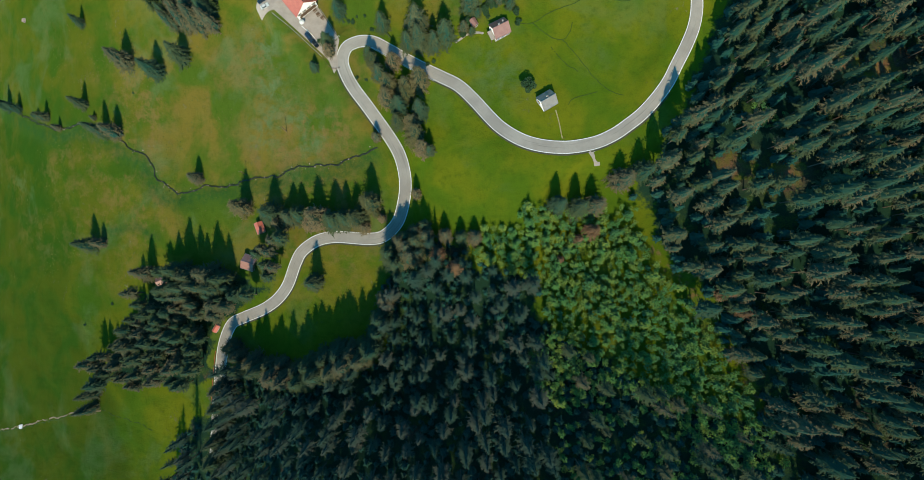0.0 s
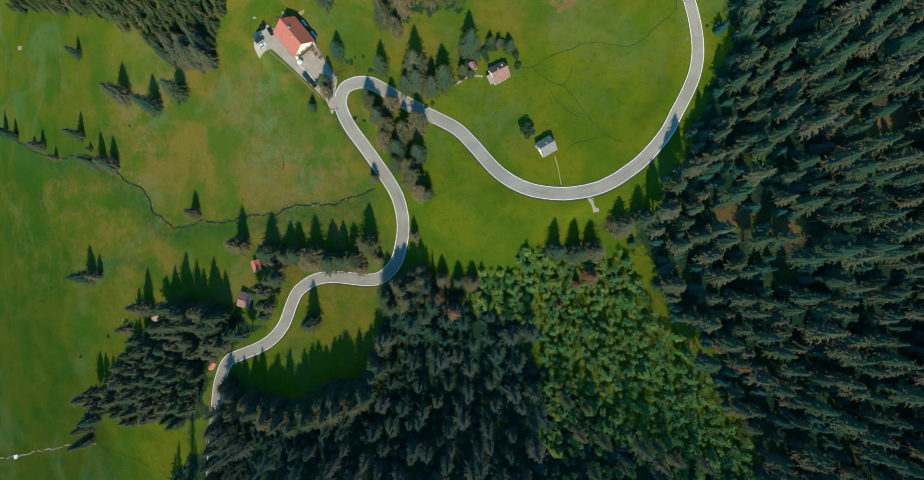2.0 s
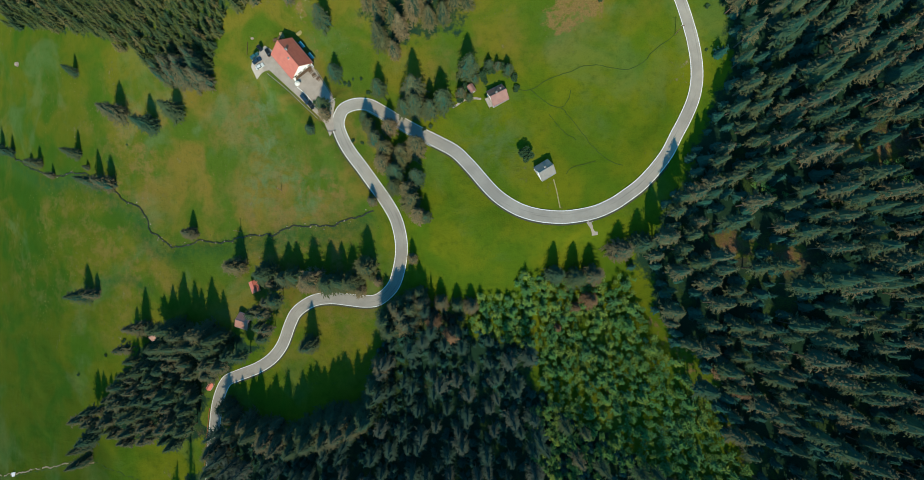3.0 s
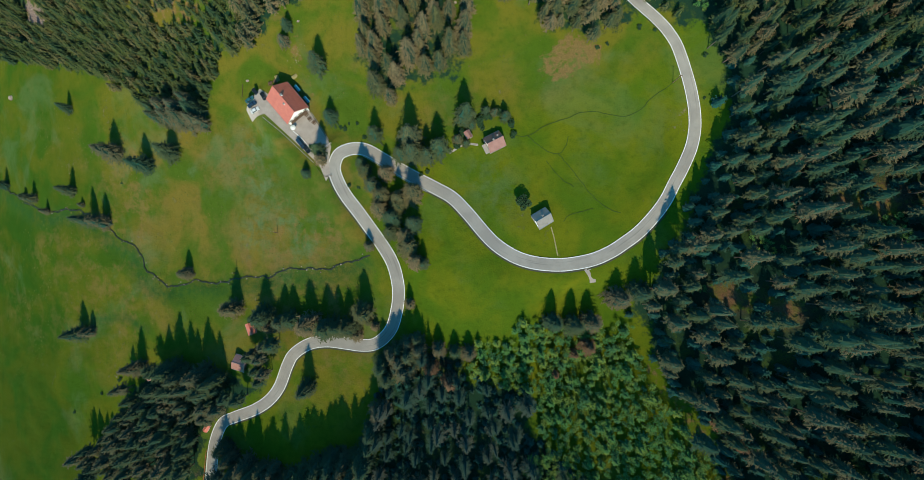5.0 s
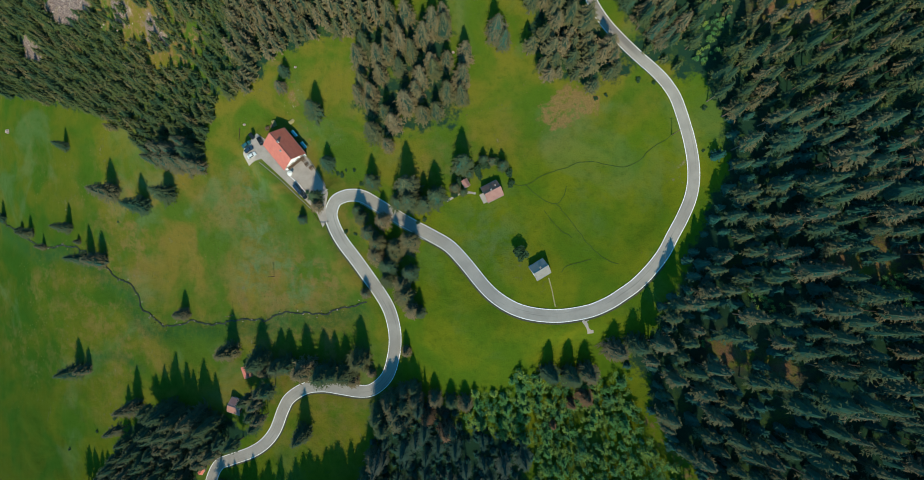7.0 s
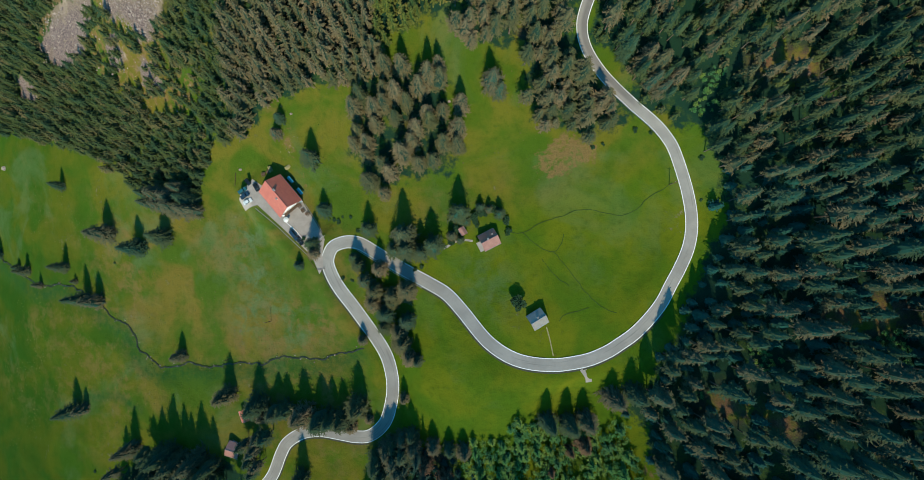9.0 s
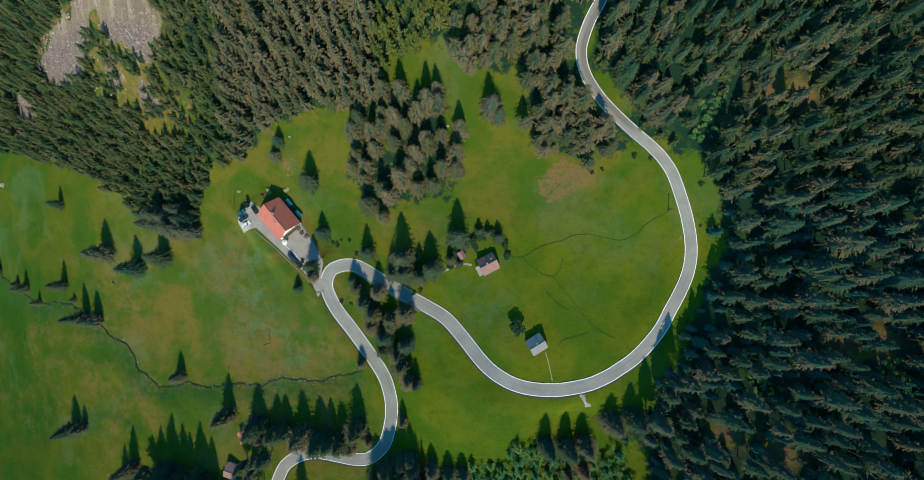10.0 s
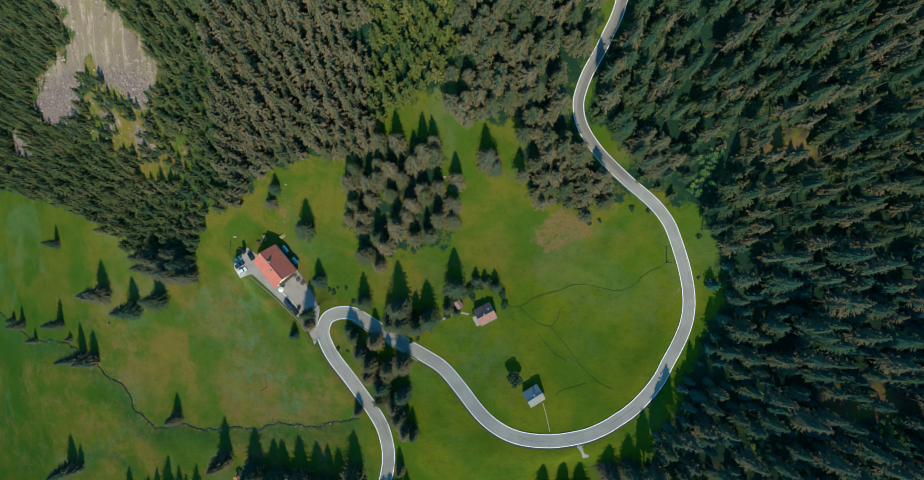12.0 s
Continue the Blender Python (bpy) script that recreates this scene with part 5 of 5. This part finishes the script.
gable_house("shed", (-159, -4), radians(20), 4.2, 4.2, 2.4, 1.5, TIMBER, TILE_BROWN, "little wooden shed with a reddish roof", 0.4, (), (1, 1))
gable_house("garden_shed", (4.6, 108), radians(-60), 3.0, 2.2, 2.0, 0.8, TIMBER, TILE_BROWN, "tiny garden shed with a reddish roof among bushes", 0.25, (), (1, 1))
gable_house("road_hut", (-124.5, -28), radians(60), 3.4, 2.0, 2.0, 0.8, TIMBER, TILE_RED, "narrow shelter with an orange roof beside the bend", 0.25, (), (1, 1))


# ---- cars and things in the yard ----
def car(at, turn, paint, label, length=4.2, tall=1.45, van=False):
    """A parked car: shell, glazed cabin, roof, bumpers, lights and four wheels."""
    ob = tagged(new("van" if van else "car"), label, "van" if van else "car", "cars in the inn's yard")
    ob.matrix_world = Matrix.Translation((*at, height(*at) + 0.1)) @ Matrix.Rotation(radians(turn), 4, "Z")
    w = 1.78
    shell = part("body", box(length, w, 0.62, (0, 0, 0.28), 0.12), paint, ob)
    part("bonnet", box(length * 0.26, w - 0.16, 0.12, (length * 0.34, 0, 0.86), 0.05), paint, ob)
    bm = box(length * (0.72 if van else 0.52), w - 0.12, tall - 0.86, (-length * (0.1 if van else 0.08), 0, 0.86), 0.0)
    for v in bm.verts:
        if v.co.z > 1.0:
            v.co.x = v.co.x * (0.94 if van else 0.76) - 0.05
            v.co.y *= 0.84
    cabin = part("cabin", bm, GLASS, ob, "dark car windows")
    part("roof", box(length * (0.66 if van else 0.38), w * 0.76, 0.07, (-length * (0.1 if van else 0.075), 0, tall - 0.02), 0.03), paint, cabin)
    for sg in (-1, 1):
        part("bumper", box(0.14, w - 0.1, 0.22, (sg * length / 2, 0, 0.33), 0.04), RUBBER, ob)
        for sd in (-1, 1):
            part("light", box(0.08, 0.34, 0.14, (sg * (length / 2 + 0.01), sd * 0.62, 0.64), 0.02), PAINTED if sg > 0 else RED_PAINT, ob)
            bm = bmesh.new()
            bmesh.ops.create_cone(bm, cap_ends=True, segments=14, radius1=0.32, radius2=0.32, depth=0.2, matrix=Matrix.Translation((sg * length * 0.31, sd * (w / 2 - 0.06), 0.32)) @ Matrix.Rotation(math.pi / 2, 4, "X"))
            wheel = part("wheel", bm, RUBBER, ob)
            bm = bmesh.new()
            bmesh.ops.create_cone(bm, cap_ends=True, segments=12, radius1=0.19, radius2=0.17, depth=0.22, matrix=Matrix.Translation((sg * length * 0.31, sd * (w / 2 - 0.05), 0.32)) @ Matrix.Rotation(math.pi / 2, 4, "X"))
            part("rim", bm, METAL, wheel)
    return shell


def paint(name, colour):
    return mottled(name, colour, tuple(c * 0.9 for c in colour), 0.5, 0.25, 0.2, 0.5)


DARK_BLUE, TEAL, BLACK_PAINT, WHITE_PAINT = paint("dark_blue_paint", (0.02, 0.05, 0.09)), paint("teal_paint", (0.03, 0.13, 0.15)), paint("black_paint", (0.015, 0.02, 0.022)), paint("white_paint", (0.75, 0.75, 0.74))
car((-91.6, 131.3), 130, BLACK_PAINT, "black car parked beside the inn")
car((-94.0, 127.6), 35, TEAL, "dark teal car parked at the edge of the yard")
car((-92.6, 125.2), 35, DARK_BLUE, "dark blue car parked in the row of cars")
car((-91.3, 122.6), 30, WHITE_PAINT, "white car parked at the end of the row")
car((-87.6, 129.0), 120, BLACK_PAINT, "black car parked close to the inn's wall", 3.8)
car((-70.5, 107.3), -52, DARK_BLUE, "long dark blue van parked beside the drive", 5.2, 2.0, True)
car((-67.9, 104.8), -52, BLACK_PAINT, "dark car parked behind the van")

CANVAS = mottled("blue_canvas", (0.03, 0.22, 0.34), (0.05, 0.30, 0.42), 0.6, 0.7)
for ax, ay in ((-71.9, 132.1), (-67.6, 126.9)):
    stall = tagged(new("canopy"), "blue canvas canopy on posts behind the inn", "canopy", "canopies behind the inn")
    stall.matrix_world = Matrix.Translation((ax, ay, height(ax, ay))) @ Matrix.Rotation(INN_TURN, 4, "Z")
    bm = box(3.4, 1.3, 0.08, (0, 0, 2.3), 0.02)
    for v in bm.verts:
        v.co.z += 0.3 * (v.co.y < 0)
    part("cloth", bm, CANVAS, stall)
    for px in (-1.6, 1.6):
        for py in (-0.55, 0.55):
            part("post", box(0.08, 0.08, 2.45, (px, py, -0.1)), TIMBER, stall)
for tx, ty in ((-73.6, 114.2),):
    shade = tagged(new("sunshade"), "white sunshade over a terrace table", "sunshade")
    shade.location = (tx, ty, YARD_Z + 0.1)
    bm = bmesh.new()
    bmesh.ops.create_cone(bm, cap_ends=True, segments=8, radius1=1.25, radius2=0.05, depth=0.5, matrix=Matrix.Translation((0, 0, 2.4)))
    part("cloth", bm, PAINTED, shade)
    part("pole", box(0.06, 0.06, 2.3, (0, 0, 0)), METAL, shade)
    part("table", box(0.9, 0.9, 0.05, (0.0, 0, 0.72), 0.01), TIMBER, shade)


def utility_pole(x, y):
    """A wooden pole with a crossarm and insulators."""
    ob = tagged(new("utility_pole"), "grey wooden utility pole standing in the grass", "pole", "utility poles")
    ob.location = (x, y, height(x, y))
    bm = bmesh.new()
    bmesh.ops.create_cone(bm, cap_ends=True, segments=10, radius1=0.16, radius2=0.11, depth=9.0, matrix=Matrix.Translation((0, 0, 4.0)))
    part("pole", bm, TIMBER, ob)
    arm = part("crossarm", box(1.6, 0.12, 0.12, (0, 0, 7.9), 0.02), TIMBER, ob)
    for ox in (-0.7, 0, 0.7):
        bm = bmesh.new()
        bmesh.ops.create_cone(bm, cap_ends=True, segments=8, radius1=0.07, radius2=0.05, depth=0.2, matrix=Matrix.Translation((ox, 0, 8.12)))
        part("insulator", bm, PAINTED, arm)


for px, py in ((-108, 49), (-85, 68), (86, 125)):
    utility_pole(px, py)


# ---- walls, fences and barrier round the yard ----
def yard_wall(points, label):
    line = spline(points, 0.8)
    z = smooth(ground(line[:, 0], line[:, 1]), 2)
    ob = tagged(new("yard_wall"), label, "wall", kind="structure")
    part("masonry", sweep(line, z, 0.11, -0.6, 0.1, "masonry"), STONE, ob)
    part("coping", sweep(line, z, 0.14, 0.1, 0.16, "coping"), STONE, ob)


def fence(points, label, every=2.2):
    """A wooden fence: posts with two rails between each pair."""
    line = spline(points, every)
    ob = tagged(new("fence"), label, "fence", "wooden fences")
    post_me = None
    for i, (x, y) in enumerate(line):
        z = height(x, y)
        post = part("post", post_me or box(0.14, 0.14, 1.4, (0, 0, -0.3), 0.02), TIMBER, ob)
        post_me = post.data
        post.location = (x, y, z)
        if i + 1 < len(line):
            far = Vector((*line[i + 1], height(*line[i + 1])))
            for up in (0.5, 0.95):
                go = far - Vector((x, y, z))
                bm = box(go.length, 0.06, 0.12, (0, 0, -0.06))
                rail = part("rail", bm, TIMBER, ob)
                rail.matrix_local = Matrix.Translation(Vector((x, y, z + up)) + go / 2) @ go.to_track_quat("X", "Z").to_matrix().to_4x4()


yard_wall([(-66.0, 121.6), (-62, 115.6), (-57.4, 108.2)], "low stone wall along the inn's terrace")
yard_wall([(-88, 119.6), (-79, 112.2), (-70.5, 104.2), (-64.5, 98.6)], "low stone wall below the drive to the inn")
kerb = spline([(-74.2, 113.2), (-70, 109.6), (-66.8, 105.8)], 0.8)
tagged(part("kerb", sweep(kerb, smooth(ground(kerb[:, 0], kerb[:, 1]), 1), 0.15, -0.2, 0.3, "kerb"), PLASTER), "white kerb between the drive and the terrace", "kerb", kind="structure")
fence([(-56, 92.5), (-59.5, 92), (-64, 97.5)], "weathered wooden fence at the edge of the drive")
fence([(-99.5, 136.5), (-100, 131)], "old wooden fence standing in the grass")
gate = tagged(new("barrier"), "white barrier pole across the entrance to the yard", "barrier")
gate.matrix_world = Matrix.Translation((-58.0, 105.6, height(-58.0, 105.6) + 0.14)) @ Matrix.Rotation(radians(36), 4, "Z")
part("pole", box(4.6, 0.12, 0.14, (0, 0, 0.9), 0.03), PAINTED, gate)
for px in (-2.2, 2.2):
    part("post", box(0.2, 0.2, 1.0, (px, 0, 0), 0.02), PAINTED, gate)


def wood_pile(x, y, turn, label):
    """Round logs stacked in three layers."""
    ob = tagged(new("wood_pile"), label, "wood pile", "wood piles by the inn")
    ob.matrix_world = Matrix.Translation((x, y, height(x, y))) @ Matrix.Rotation(turn, 4, "Z")
    r = random.Random(int(x * 7))
    for level in range(3):
        for i in range(5 - level):
            bm = bmesh.new()
            k = r.uniform(0.15, 0.2)
            bmesh.ops.create_cone(bm, cap_ends=True, segments=9, radius1=k, radius2=k * 0.9, depth=2.6 + r.uniform(-0.2, 0.2), matrix=Matrix.Rotation(math.pi / 2, 4, "X"))
            log = part("log", bm, PLANK, ob)
            log.location = ((i - 2 + level / 2) * 0.38, r.uniform(-0.15, 0.15), 0.18 + level * 0.31)


wood_pile(-81.6, 137.2, 0.4, "pale split logs stacked behind the inn")
wood_pile(-73.5, 138.0, 2.2, "pale logs stacked beside the back track")
rr = np.random.RandomState(12)
stones("rubble", -72 + rr.normal(0, 2.0, 60), 147 + rr.normal(0, 2.4, 60), 0.06, 0.25, 74, ROCK, "grey rubble tipped behind the inn")


def tussocks(name, polys, step, seed, material, label):
    """Small uneven tufts of grass, as one object."""
    x, y = scatter(polys, step, seed, 2.0, 1.0)
    r = np.random.RandomState(seed)
    keep = soft_noise(x, y, 22, seed + 7) + 0.6 * soft_noise(x, y, 7, seed + 8) > 0.15
    x, y = x[keep], y[keep]
    z, vs, fs, n = ground(x, y), [], [], 0
    for i in range(len(x)):
        wide, tall = r.uniform(0.15, 0.55), r.uniform(0.06, 0.26)
        a = np.arange(6) * 1.047 + r.uniform(0, 1)
        k = wide * r.uniform(0.6, 1.3, 6)
        vs.append(np.vstack([np.column_stack([x[i] + np.cos(a) * k, y[i] + np.sin(a) * k, np.full(6, z[i] - 0.15)]), [[x[i] + r.normal(0, 0.1), y[i] + r.normal(0, 0.1), z[i] + tall]]]))
        fs += [(n + j, n + (j + 1) % 6, n + 6) for j in range(6)]
        n += 7
    return tagged(part(name, raw_mesh(name, np.concatenate(vs), np.array(fs)), material), label, "grass", kind="stuff")


TUSSOCK = mottled("tussock_grass", (0.062, 0.098, 0.014), (0.125, 0.120, 0.028), 0.06, 0.95)
tussocks("tussocks", [[(-290, -20), (-230, 150), (-110, 122), (-95, 115), (-62, 92), (-32, 55), (-36, 30), (-120, 30), (-160, 5)]], 2.6, 91, TUSSOCK, "rough tufts of grass on the stony pasture")
tussocks("hillside_tussocks", [[(-100, 125), (-95, 152), (-50, 168), (-46, 125), (-66, 118), (-80, 132)], [(4, 125), (4, 178), (28, 178), (30, 150), (60, 140), (25, 112)]], 2.4, 95, TUSSOCK, "rough tufts of grass on the upper meadow")


def table_set(x, y, turn):
    """A terrace table with two benches."""
    ob = tagged(new("picnic_table"), "dark wooden picnic table with two benches by the inn", "table", "picnic tables by the inn")
    ob.matrix_world = Matrix.Translation((x, y, height(x, y) + 0.14)) @ Matrix.Rotation(turn, 4, "Z")
    part("tabletop", box(1.8, 0.8, 0.06, (0, 0, 0.7), 0.01), TIMBER, ob)
    for px in (-0.7, 0.7):
        part("leg", box(0.1, 0.7, 0.7, (px, 0, 0)), TIMBER, ob)
    for sd in (-1, 1):
        bench = part("bench", box(1.8, 0.3, 0.06, (0, sd * 0.75, 0.42), 0.01), TIMBER, ob)
        for px in (-0.7, 0.7):
            part("leg", box(0.08, 0.26, 0.42, (px, sd * 0.75, 0)), TIMBER, bench)


for tx, ty, turn in ((-66.6, 118.6, 0.6), (-64.6, 117.0, 0.9), (-68.2, 120.6, 0.8), (-84.6, 134.8, 0.2), (-82.4, 135.9, 1.0)):
    table_set(tx, ty, turn)
